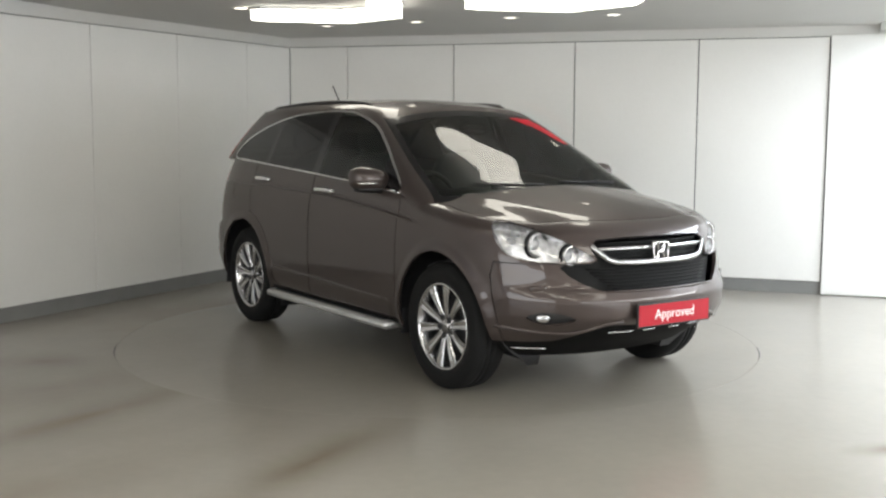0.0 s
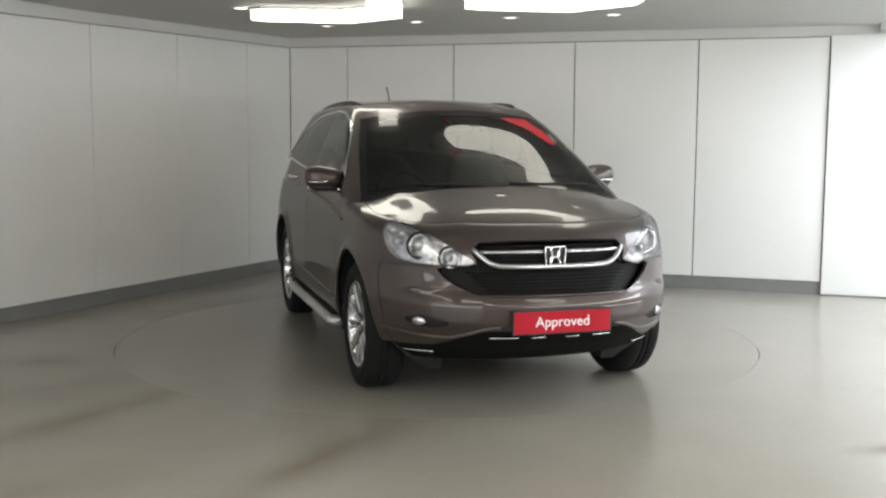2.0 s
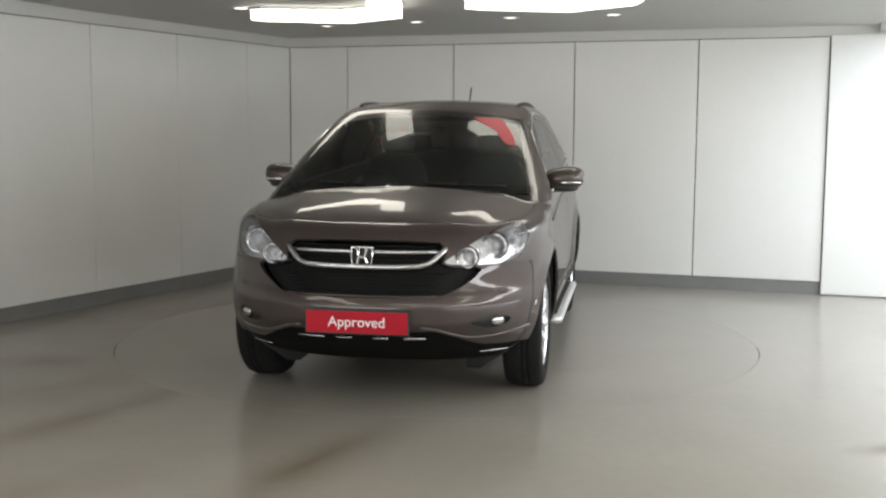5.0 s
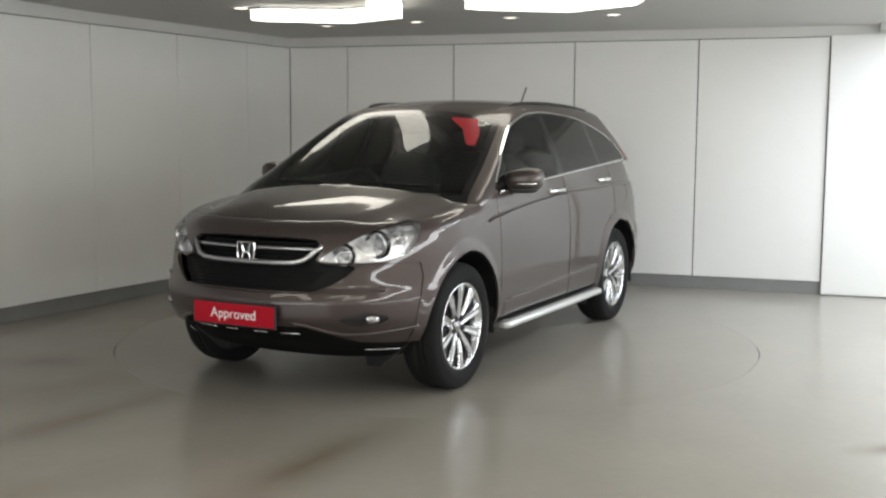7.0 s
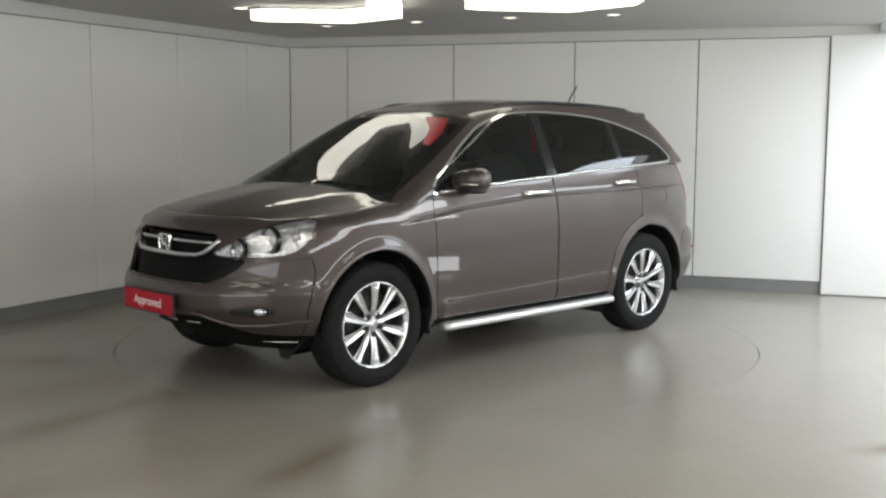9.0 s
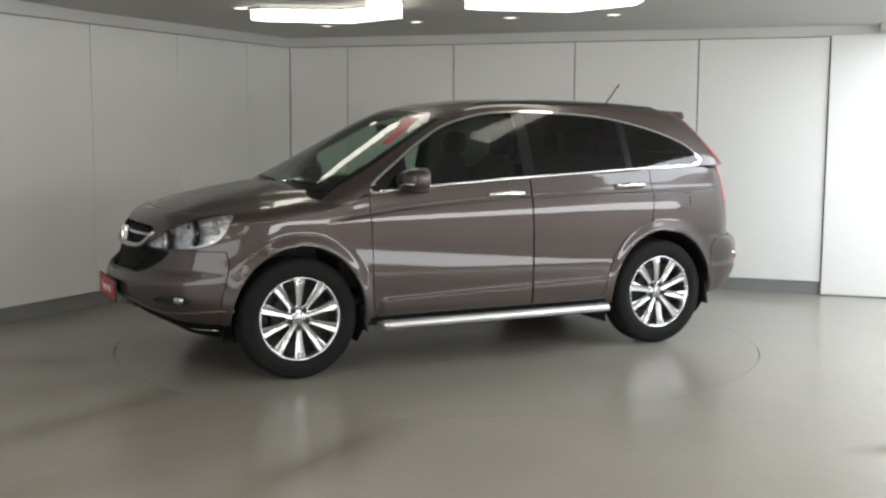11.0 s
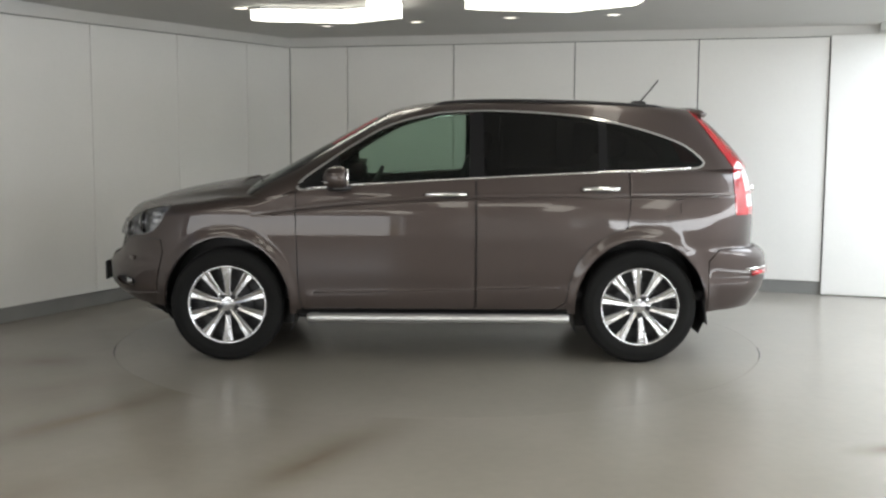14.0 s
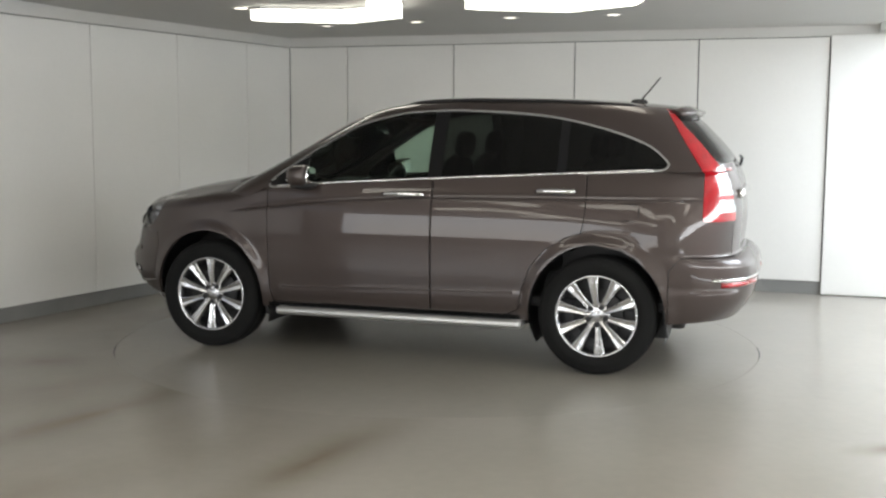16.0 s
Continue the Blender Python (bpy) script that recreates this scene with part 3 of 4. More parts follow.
    back = rear_view([(-0.5, 1.285), (0.60, 1.285), (0.645, 1.31), (0.585, 1.50), (0.53, 1.575), (0.45, 1.59), (-0.5, 1.595)])
    lamp_up = side_view([(-1.662, 1.605), (-1.70, 1.64), (-2.00, 1.255), (-2.3, 1.25), (-2.3, 0.945), (-1.915, 0.945), (-1.912, 1.225)], lambda P: P[:, 1] > 0.5)
    posts = [lambda P, x=x: np.where(P[:, 1] > 0.4, P[:, 0] - x, 0.3) for x in (-0.225, -0.315, -1.045, -1.10, 0.60)]
    for f, lv in ((dlo, 0), (dlo, 0.012), (screen, 0), (screen, -0.035), (back, 0), (back, -0.03), (lamp_up, 0)):
        cut(up, f, lv)
    for f in posts:
        cut(up, f)

    def name_up(C):
        a, s, b, l = dlo(C), screen(C), back(C), lamp_up(C)
        out = []
        for i in range(len(C)):
            x = C[i][0]
            if a[i] < 0:
                n = ("mirror_sail" if x > 0.60 else "front_window" if x > -0.225 else "door_pillar" if x > -0.315 else "rear_window"
                     if x > -1.045 else "rear_pillar" if x > -1.10 else "quarter_window")
            elif a[i] < 0.012:
                n = "window_trim"
            elif s[i] < -0.035:
                n = "windscreen"
            elif s[i] < 0:
                n = "windscreen_border"
            elif b[i] < -0.03:
                n = "tailgate_window"
            elif b[i] < 0:
                n = "tailgate_window_border"
            elif l[i] < 0:
                n = "tail_light"
            elif x < -1.5 and C[i][1] < 0.6:
                n = "tailgate_frame"
            else:
                n = "body_frame"
            out.append(n)
        return out
    U = split(up, name_up)
    tag = lambda P: np.where(P[:, 0] > 0.1, signed([(0.30, 1.56), (0.50, 1.545), (0.585, 1.455), (0.62, 1.375), (0.56, 1.385), (0.47, 1.475)], P[:, [1, 2]]), 0.3)
    cut(up, tag)
    sticker = split(up, lambda C: ["sticker" if v < 0 else None for v in tag(C)])
    up.free()
    P["tail_light"] += U.pop("tail_light", [])

    # bonnet, cowl and roof sheets
    rim = [(p.x, p.y) for p in tops if p.x > 0.86]
    base = []
    for i in range(25):
        a = math.pi / 2 * (1 - i / 24)
        z = 1.085
        fx = screen_x(z + 0.03)
        base.append((fx - 0.36 + 0.36 * math.cos(a) ** (2 / 3.0), (half_w(z) - 0.01) * math.sin(a) ** (2 / 3.0)))
    ring = [(rim[0][0], -0.4)] + rim + [b for b in base if b[0] < rim[-1][0] + 0.3] + [(base[-1][0], -0.4)]
    top = sheet(hood_z, 0.80, 2.12, 0.90, 60, 40)
    lid = lambda P: signed(ring, P[:, :2])
    cowl = lambda P: np.array([np.min(np.hypot(*(np.array([b for b in base if b[1] < 0.50]) - p[:2]).T)) - 0.075 for p in P])
    cut(top, lid, -0.004)
    cut(top, cowl, 0)
    S = split(top, lambda C: [None if d > -0.004 else ("cowl" if c < 0 else "bonnet") for d, c in zip(lid(C), cowl(C))])
    top.free()
    top = sheet(roof_z, -1.80, 0.40, 0.70, 70, 30)
    over = [(roof_rim[0].x, -0.4)] + [(p.x, p.y) for p in roof_rim] + [(roof_rim[-1].x, -0.4)]
    lid2 = lambda P: signed(over, P[:, :2])
    cut(top, lid2, 0.0)
    S.update(split(top, lambda C: ["roof" if d < 0 else None for d in lid2(C)]))
    top.free()

    both = lambda n, f, m, lab="", thick=0.012, push=0.0: part(n, panel(f, 2, thick, push), m, car, lab)
    def pair(n, f, m, lab="", thick=0.012, push=0.0):
        return [part(n, panel(f, k, thick, push), m, car, lab) for k in (0, 1)]

    both("bonnet", S["bonnet"], PAINT)
    both("cowl", S["cowl"], BLACK, "black plastic cowl", 0.012, 0.012)
    both("roof", S["roof"], PAINT)
    both("front_bumper", P["front_bumper"], PAINT, "", 0.02)
    both("rear_bumper", P["rear_bumper"], PAINT, "", 0.02)
    both("lower_lip", P["lower_lip"], LIP, "black plastic lower lip", 0.02, 0.02)
    both("grille_backing", P["grille"], GRILLE, "black grille mesh", 0.0, 0.05)
    both("tailgate", P["tailgate"], PAINT)
    both("tailgate_frame", U["tailgate_frame"], PAINT)
    both("body_frame", U["body_frame"], PAINT)
    both("windscreen", U["windscreen"], GLASS, "clear greenish windscreen", 0.004)
    both("windscreen_border", U["windscreen_border"], GLOSSBLACK, "black windscreen border", 0.01)
    both("tailgate_window", U["tailgate_window"], TINT, "dark tinted rear window", 0.004)
    both("tailgate_window_border", U["tailgate_window_border"], GLOSSBLACK)
    for n in ("front_fender", "rear_quarter_panel", "front_door", "rear_door", "fuel_flap"):
        pair(n, P[n], PAINT)
    pair("sill", P["sill"], LIP, "black plastic sill")
    both("inner_liner", liner["liner"], BLACK, "dark inner body shell", 0.0, 0.022)
    pair("front_window", U["front_window"], GLASS, "clear greenish door glass", 0.004)
    pair("rear_window", U["rear_window"], TINT, "dark privacy glass", 0.004)
    pair("quarter_window", U["quarter_window"], TINT, "dark privacy glass", 0.004)
    pair("door_pillar", U["door_pillar"], GLOSSBLACK)
    pair("rear_pillar", U["rear_pillar"], GLOSSBLACK)
    pair("mirror_sail", U["mirror_sail"], GLOSSBLACK)
    pair("window_trim", U["window_trim"], CHROME, "bright chrome window surround", 0.012, -0.004)
    heads = pair("headlight", P["headlight"], LENS, "clear glossy headlight lens", 0.01)
    pair("headlight_housing", P["headlight"], LAMP_SILVER, "silver headlight housing", -0.045, 0.05)
    pair("tail_light", P["tail_light"], REDLENS, "tall red tail light", 0.012, -0.004)
    pair("fog_bezel", P["fog_light"], BLACK, "black fog light recess", -0.012, 0.016)
    both("headliner", S["roof"], LINING, "pale grey headlining", 0.0, 0.03)
    # a tag that hangs inside, set just outside the glass to look brighter
    part("windscreen_sticker", panel(sticker["sticker"], 0, 0.0, -0.0015), RED, car, "red tag set on the outside of the windscreen")
    pair("tail_lens", P["tail_lens"], CLEARLENS, "clear lens in the tail light", 0.012, -0.004)
    return car, heads


def rear_x(y, z):
    w = half_w(z)
    return XR + (tail_x(z) - XR) * max(0, 1 - (abs(y) / w) ** NR) ** (1 / NR)


def build_wheel(car):
    """A ten-spoke alloy wheel about the y axis, its outer face towards +y."""
    I = Matrix.Identity(4)
    bm = bmesh.new()
    lathe(bm, [(0.249, 0.089), (0.251, 0.097), (0.246, 0.101), (0.238, 0.097), (0.233, 0.086), (0.226, 0.070), (0.219, 0.03), (0.215, -0.06), (0.24, -0.09), (0.245, -0.09), (0.235, -0.05),
               (0.235, 0.06)], I, 64, True)
    wheel = part("wheel", bm, ALLOY, car, "bright ten-spoke alloy wheel")
    bm = bmesh.new()
    lathe(bm, [(0.244, 0.086), (0.252, 0.098), (0.262, 0.104), (0.285, 0.111), (0.305, 0.1125), (0.309, 0.1105), (0.325, 0.109), (0.340, 0.104), (0.352, 0.094), (0.3595, 0.076), (0.362, 0.05),
               (0.362, 0.034), (0.354, 0.033), (0.354, 0.027), (0.363, 0.026), (0.363, 0.004), (0.355, 0.003), (0.355, -0.003), (0.363, -0.004), (0.363, -0.03), (0.36, -0.075),
               (0.34, -0.104), (0.305, -0.1125), (0.26, -0.104), (0.244, -0.086)], I, 72, True)
    part("tyre", bm, RUBBER, wheel, "black rubber tyre")
    for k in range(10):
        bm = bmesh.new()
        m = pose(0, 0, 0, 0, 36 * k + 18, 0)
        secs = [(0.045, 0.0165, 0.070), (0.09, 0.0175, 0.079), (0.15, 0.0225, 0.088), (0.20, 0.0285, 0.093), (0.237, 0.0345, 0.094)]
        rows = []
        for r, w, a in secs:
            rows.append([bm.verts.new(m @ Vector((x, y, r))) for x, y in ((-w, a - 0.030), (-w, a - 0.006), (-w * 0.72, a), (0, a - 0.0045), (w * 0.72, a), (w, a - 0.006), (w, a - 0.030))])
        for p, q in zip(rows, rows[1:]):
            for i in range(6):
                bm.faces.new((p[i], p[i + 1], q[i + 1], q[i]))
        bmesh.ops.recalc_face_normals(bm, faces=bm.faces)
        part("spoke", bm, ALLOY, wheel, smooth=False)
    bm = bmesh.new()
    lathe(bm, [(0.0005, 0.070), (0.03, 0.070), (0.040, 0.066), (0.075, 0.068), (0.079, 0.060), (0.079, 0.02)], I, 40)
    part("hub", bm, ALLOY, wheel)
    bm = bmesh.new()
    lathe(bm, [(0.0005, 0.077), (0.026, 0.077), (0.032, 0.074), (0.033, 0.066)], I, 32)
    part("hub_cap", bm, BARS, wheel)
    for k in range(5):
        a = math.tau * k / 5 + 0.3
        bm = bmesh.new()
        lathe(bm, [(0.0005, 0.083), (0.012, 0.083), (0.0155, 0.079), (0.016, 0.064), (0.018, 0.0695)], pose(0.057 * math.sin(a), 0, 0.057 * math.cos(a)), 10)
        part("lug_nut", bm, DARKMETAL, wheel)
    bm = bmesh.new()
    lathe(bm, [(0.06, 0.012), (0.152, 0.012), (0.155, 0.006), (0.152, 0.0), (0.06, 0.0)], I, 40)
    part("brake_disc", bm, DARKMETAL, wheel, "grey steel brake disc")
    bm = bmesh.new()
    lathe(bm, [(0.0005, -0.03), (0.22, -0.03)], I, 40)
    part("brake_shield", bm, BLACK, wheel)
    return wheel


def loft(bm, secs, closed=True):
    rows = [[bm.verts.new(p) for p in s] for s in secs]
    n = len(rows[0])
    for p, q in zip(rows, rows[1:]):
        for i in range(n if closed else n - 1):
            bm.faces.new((p[i], p[(i + 1) % n], q[(i + 1) % n], q[i]))
    if closed:
        bm.faces.new(rows[0][::-1])
        bm.faces.new(rows[-1])
    bmesh.ops.recalc_face_normals(bm, faces=bm.faces)


def blob(bm, m, sx, sy, sz, n=2.6, k=24):
    """A rounded-box solid of half sizes sx, sy, sz."""
    sg = lambda v, e: math.copysign(abs(v) ** e, v)
    e = 2 / n
    rows = []
    for i in range(1, k // 2):
        u = -math.pi / 2 + math.pi * i / (k // 2)
        rows.append([m @ Vector((sx * sg(math.cos(u), e) * sg(math.cos(a), e), sy * sg(math.cos(u), e) * sg(math.sin(a), e), sz * sg(math.sin(u), e))) for a in (math.tau * j / k for j in range(k))])
    loft(bm, rows)


def fit_out(car, heads):
    # wheels, wheel wells, mud flaps
    w = build_wheel(car)
    w.matrix_basis = pose(WHEEL_X, 0.775, 0.363, 0, 18, 0)
    copy_thing(w, pose(-WHEEL_X, 0.775, 0.363, 0, 24, 0))
    copy_thing(w, pose(WHEEL_X, -0.775, 0.363, 0, 10, 180))
    copy_thing(w, pose(-WHEEL_X, -0.775, 0.363, 0, 31, 180))
    for s in (1, -1):
        for cx in (WHEEL_X, -WHEEL_X):
            bm = bmesh.new()
            arc = [radians(a) for a in range(-25, 206, 6)]
            g = [[], []]
            for a in arc:
                x, z = cx + 0.425 * math.cos(a), WHEEL_Z + 0.455 * math.sin(a)
                edge = half_w(z)
                if x > XF:
                    edge *= max(0, 1 - ((x - XF) / (nose_x(z) - XF)) ** NF) ** (1 / NF)
                g[0].append(bm.verts.new((x, s * (edge - 0.012), z)))
                g[1].append(bm.verts.new((x, s * 0.48, z)))
            for i in range(len(arc) - 1):
                bm.faces.new((g[0][i], g[0][i + 1], g[1][i + 1], g[1][i]))
            bm.faces.new(g[1])
            part("wheel_arch_liner", bm, BLACK, car, "black inner wheel arch", False)
            bm = bmesh.new()
            x = cx - 0.405
            box(bm, 0.012, 0.17, 0.16, pose(x - 0.01, s * 0.79, 0.335, 0, 8, 0), 0.004)
            part("mud_flap", bm, BLACK, car, "black rubber mud flap")
    # underside
    bm = bmesh.new()
    box(bm, 1.75, 1.62, 0.08, pose(0, 0, 0.315), 0.02)
    part("underbody", bm, BLACK, car)
    for x, n in ((1.35, 0.9), (-1.3, 1.0)):
        bm = bmesh.new()
        box(bm, n, 0.94, 0.10, pose(x, 0, 0.29), 0.03)
        part("underbody", bm, BLACK, car)
    for x in (1.31, -1.31):
        bm = bmesh.new()
        tube(bm, [(x, -0.72, 0.33), (x, 0.72, 0.33)], 0.035, 10)
        part("axle", bm, DARKMETAL, car)

    for s in (1, -1):
        # running board with a black tread strip
        bm = bmesh.new()
        secs = []
        for x, k in ((-0.86, 0.6), (-0.85, 0.95), (-0.83, 1), (0.76, 1), (0.785, 0.95), (0.80, 0.6)):
            c = (0.865, 0.292)
            secs.append([Vector((x, s * (c[0] + dy * k), c[1] + dz * k)) for dy, dz in ((-0.075, -0.018), (0.05, -0.026), (0.075, -0.016), (0.08, 0.004), (0.07, 0.02), (0.05, 0.026), (-0.075, 0.026))])
        loft(bm, secs)
        rb = part("running_board", bm, SATIN, car, "satin aluminium running board")
        bm = bmesh.new()
        box(bm, 1.5, 0.085, 0.006, pose(-0.03, s * 0.86, 0.3195), 0.002)
        part("tread_strip", bm, BLACK, rb)
        # shoulder line and lower door crease
        bm = bmesh.new()
        xs = np.linspace(1.02, -1.80, 40)
        tube(bm, [(x, s * (side_y(x, line_z(x)) + relief(x, line_z(x) - 0.02) + 0.001), line_z(x) - 0.012) for x in xs], 0.006, 8)
        part("shoulder_line", bm, PAINT, car)
        bm = bmesh.new()
        xs = np.linspace(0.76, -0.80, 20)
        tube(bm, [(x, s * (half_w(0.447 + (0.8 - x) * 0.025) + 0.0055), 0.447 + (0.8 - x) * 0.025) for x in xs], 0.006, 8)
        part("door_crease", bm, PAINT, car)
        # bright moulding along the foot of the side windows
        bm = bmesh.new()
        xs = np.linspace(0.80, -1.62, 40)
        tube(bm, [(x, s * (half_w(belt_z(x) + 0.012) * (1 - 0.085 * max(0.0, (-0.5 - x) / 1.6) ** 2 * 0.5) + 0.004), belt_z(x) + 0.012) for x in xs], 0.0075, 8)
        part("belt_moulding", bm, CHROME, car, "chrome window moulding")
        # door handles
        for x0, x1, z in ((-0.215, 0.06, 1.070), (-1.175, -0.925, 1.108)):
            bm = bmesh.new()
            y0 = half_w(z) - 0.004
            tube(bm, [(x0, s * y0, z), (x0 + 0.02, s * (y0 + 0.022), z + 0.002), (x0 + 0.06, s * (y0 + 0.031), z + 0.003), ((x0 + x1) / 2, s * (y0 + 0.034), z + 0.004), (x1 - 0.06, s * (y0 + 0.031), z + 0.003),
                      (x1 - 0.02, s * (y0 + 0.022), z), (x1, s * y0, z - 0.002)], 0.009, 10, 1.5)
            h = part("door_handle", bm, CHROME, car, "chrome door handle")
            bm = bmesh.new()
            blob(bm, pose((x0 + x1) / 2 - 0.01, s * (y0 - 0.006), z - 0.006), 0.062, 0.010, 0.026)
            part("handle_recess", bm, BLACK, h)
        # door mirror
        bm = bmesh.new()
        m = pose(0.590, s * 0.922, 1.172, 0, 0, s * 6)
        blob(bm, m, 0.100, 0.132, 0.072, 2.5, 32)
        for v in bm.verts:
            q = m.inverted() @ v.co
            if q.x < -0.03:
                q.x = -0.03 + (q.x + 0.03) * 0.3
            q.z += 0.012 * s * q.y / 0.1 if q.z > 0 else 0
            v.co = m @ q
        mir = part("door_mirror", bm, PAINT, car)
        bm = bmesh.new()
        blob(bm, m @ Matrix.Translation((0.030, s * 0.026, -0.022)), 0.0725, 0.086, 0.013, 2.6)
        part("indicator", bm, CHROME, mir, "bright silver indicator strip")
        bm = bmesh.new()
        blob(bm, m @ Matrix.Translation((-0.05, 0, 0)), 0.012, 0.095, 0.062, 3)
        part("mirror_glass", bm, CHROME, mir)
        bm = bmesh.new()
        blob(bm, m @ Matrix.Translation((0.0, 0, -0.058)), 0.078, 0.10, 0.026, 2.6)
        part("mirror_base", bm, BLACK, mir)
        bm = bmesh.new()
        tube(bm, [(0.64, s * 0.825, 1.105), (0.62, s * 0.87, 1.112), (0.595, s * 0.92, 1.125)], 0.034, 10, 0.8)
        part("mirror_arm", bm, BLACK, mir)
        # roof rail
        bm = bmesh.new()
        xs = np.linspace(0.02, -1.50, 24)
        tube(bm, [(x, s * (0.575 - 0.03 * abs(x + 0.6)), roof_z(x, 0.57) + (0.008 if 0 < i < 23 else -0.006)) for i, x in enumerate(xs)], 0.011, 8, 0.9)
        part("roof_rail", bm, BLACK, car, "black roof rail")
        # headlight insides
        hd = heads[0 if s > 0 else 1]
        for y, z, r, back in ((0.650, 0.868, 0.066, 0.070), (0.525, 0.815, 0.054, 0.050)):
            x = front_x(y, z) - back
            bm = bmesh.new()
            lathe(bm, [(r, 0.028), (r * 0.93, 0.034), (r * 0.80, 0.018), (r * 0.62, -0.004), (r * 0.5, -0.01)], pose(x, s * y, z, 0, 0, -90), 32)
            ref = part("reflector", bm, ALLOY, hd, "chrome headlight reflector")
            bm = bmesh.new()
            lathe(bm, [(0.0005, 0.016), (r * 0.3, 0.012), (r * 0.48, 0.0), (r * 0.52, -0.012)], pose(x, s * y, z, 0, 0, -90), 24)
            part("projector_lens", bm, CLEARLENS, ref)
            bm = bmesh.new()
            lathe(bm, [(r * 1.02, 0.020), (r * 1.10, 0.024), (r * 1.13, 0.012), (r * 1.14, -0.006)], pose(x, s * y, z, 0, 0, -90), 32)
            part("bezel", bm, GLOSSBLACK, ref, "gloss black lamp bezel")
        bm = bmesh.new()
        for y, z in ((0.745, 0.885), (0.72, 0.925)):
            blob(bm, pose(front_x(y, z) - 0.06, s * y, z), 0.03, 0.022, 0.018, 2.3, 16)
        part("indicator_bulb", bm, CLEARLENS, hd)
        # bumper strips and corner fins
        bm = bmesh.new()
        ys = [0.31, 0.35, 0.40, 0.44, 0.49, 0.54, 0.60, 0.68, 0.76, 0.82, 0.845]
        zs = curve([(0.31, 0.470), (0.38, 0.462), (0.47, 0.428), (0.55, 0.406), (0.66, 0.408), (0.82, 0.432)])
        tube(bm, [(front_x(y, zs(y)) + 0.0, s * y, zs(y)) for y in ys], 0.0105, 8)
        part("bumper_crease", bm, PAINT, car)
        bm = bmesh.new()
        tube(bm, [(front_x(y, 0.30) + 0.004, s * y, 0.302 + 0.01 * (y - 0.55)) for y in (0.58, 0.62, 0.66, 0.70, 0.73)], 0.005, 8)
        part("corner_fin", bm, BARS, car, "silver corner strip")
        bm = bmesh.new()
        blob(bm, pose(front_x(0.70, 0.645) - 0.001, s * 0.70, 0.645, 0, 0, s * 38), 0.008, 0.045, 0.016, 3, 16)
        part("washer_cover", bm, PAINT, car)
        bm = bmesh.new()
        blob(bm, pose(front_x(0.685, 0.489) - 0.010, s * 0.685, 0.489, 0, 0, s * 38), 0.014, 0.038, 0.024, 2.3, 20)
        part("fog_light", bm, BARS, car, "silvery round fog light")
        # rear bumper reflector
        bm = bmesh.new()
        tube(bm, [(rear_x(y, 0.575) - 0.001, s * y, 0.575) for y in np.linspace(0.42, 0.80, 10)], 0.010, 8, 1.5)
        part("reflector_strip", bm, REDLENS, car, "red rear reflector strip")
        bm = bmesh.new()
        tube(bm, [(rear_x(y, 0.605) - 0.001, s * y, 0.605) for y in np.linspace(0.30, 0.83, 14)], 0.007, 8)
        part("bumper_strip", bm, CHROME, car, "chrome bumper strip")

    # grille: slats, two chrome bars, emblem
    def bar(name, pts, rad, material, flat=1.0, back=0.0, label=""):
        bm = bmesh.new()
        full = [(front_x(y, z) - back, y, z) for y, z in pts]
        tube(bm, full, rad, 8, flat)
        return part(name, bm, material, car, label)
    across = lambda y, z, n=13: [(-y + 2 * y * i / (n - 1), z) for i in range(n)]
    for z, y in ((0.874, 0.385), (0.822, 0.37), (0.802, 0.35)):
        bar("grille_slat", across(y, z), 0.005, GRILLE, 1.0, 0.03)
    for i in range(7):
        z = 0.640 + 0.0175 * i
        bar("grille_slat", across(0.34 + 0.020 * i, z), 0.004, GRILLE, 1.0, 0.03)
    bar("grille_bar", across(0.385, 0.848), 0.009, BARS, 1.25, 0.006, "satin chrome grille bar")
    vee = [(0.425, 0.868), (0.405, 0.845), (0.375, 0.815), (0.345, 0.792), (0.30, 0.778), (0.2, 0.774), (0.1, 0.773), (0.0, 0.773)]
    bar("grille_bar", vee + [(-y, z) for y, z in vee[-2::-1]], 0.013, BARS, 1.3, 0.006, "satin chrome grille surround")
    bar("grille_slat", across(0.395, 0.630), 0.006, PAINT, 1.0, 0.004)
    bm = bmesh.new()
    x = front_x(0, 0.825) + 0.012
    loop = rounded([(0.82 * a, 0.82 * b) for a, b in [(0.072, 0.052), (0.068, -0.036), (0.045, -0.054), (-0.045, -0.054), (-0.068, -0.036), (-0.072, 0.052), (-0.05, 0.064), (0.05, 0.064)]], 5)
    secs = [[Vector((x + d, p[0] * k, 0.825 + p[1] * k)) for p in loop] for k, d in ((0.86, -0.014), (0.86, 0.002), (0.92, 0.006), (1.0, 0.0), (1.0, -0.014))]
    loft(bm, secs, True)
    for f in [f for f in bm.faces if len(f.verts) > 10]:
        bm.faces.remove(f)
    em = part("emblem", bm, CHROME, car, "chrome badge on the grille")
    bm = bmesh.new()
    for yy in (-0.021, 0.021):
        k = 1 if yy > 0 else -1
        tube(bm, [(x - 0.003, k * (0.017 + 0.14 * abs(d) + 3.4 * d * d), 0.826 + d) for d in np.linspace(-0.041, 0.046, 9)], 0.0062, 6)
    box(bm, 0.012, 0.036, 0.012, pose(x - 0.002, 0, 0.822), 0.003)
    part("emblem_centre", bm, CHROME, em, "", False)
    bm = bmesh.new()
    loft(bm, [[Vector((x + d, p[0] * 0.9, 0.825 + p[1] * 0.9)) for p in loop] for d in (-0.02, -0.012)])
    part("emblem_back", bm, BLACK, em)

    # dealer plate
    px = nose_x(0.5) + 0.016
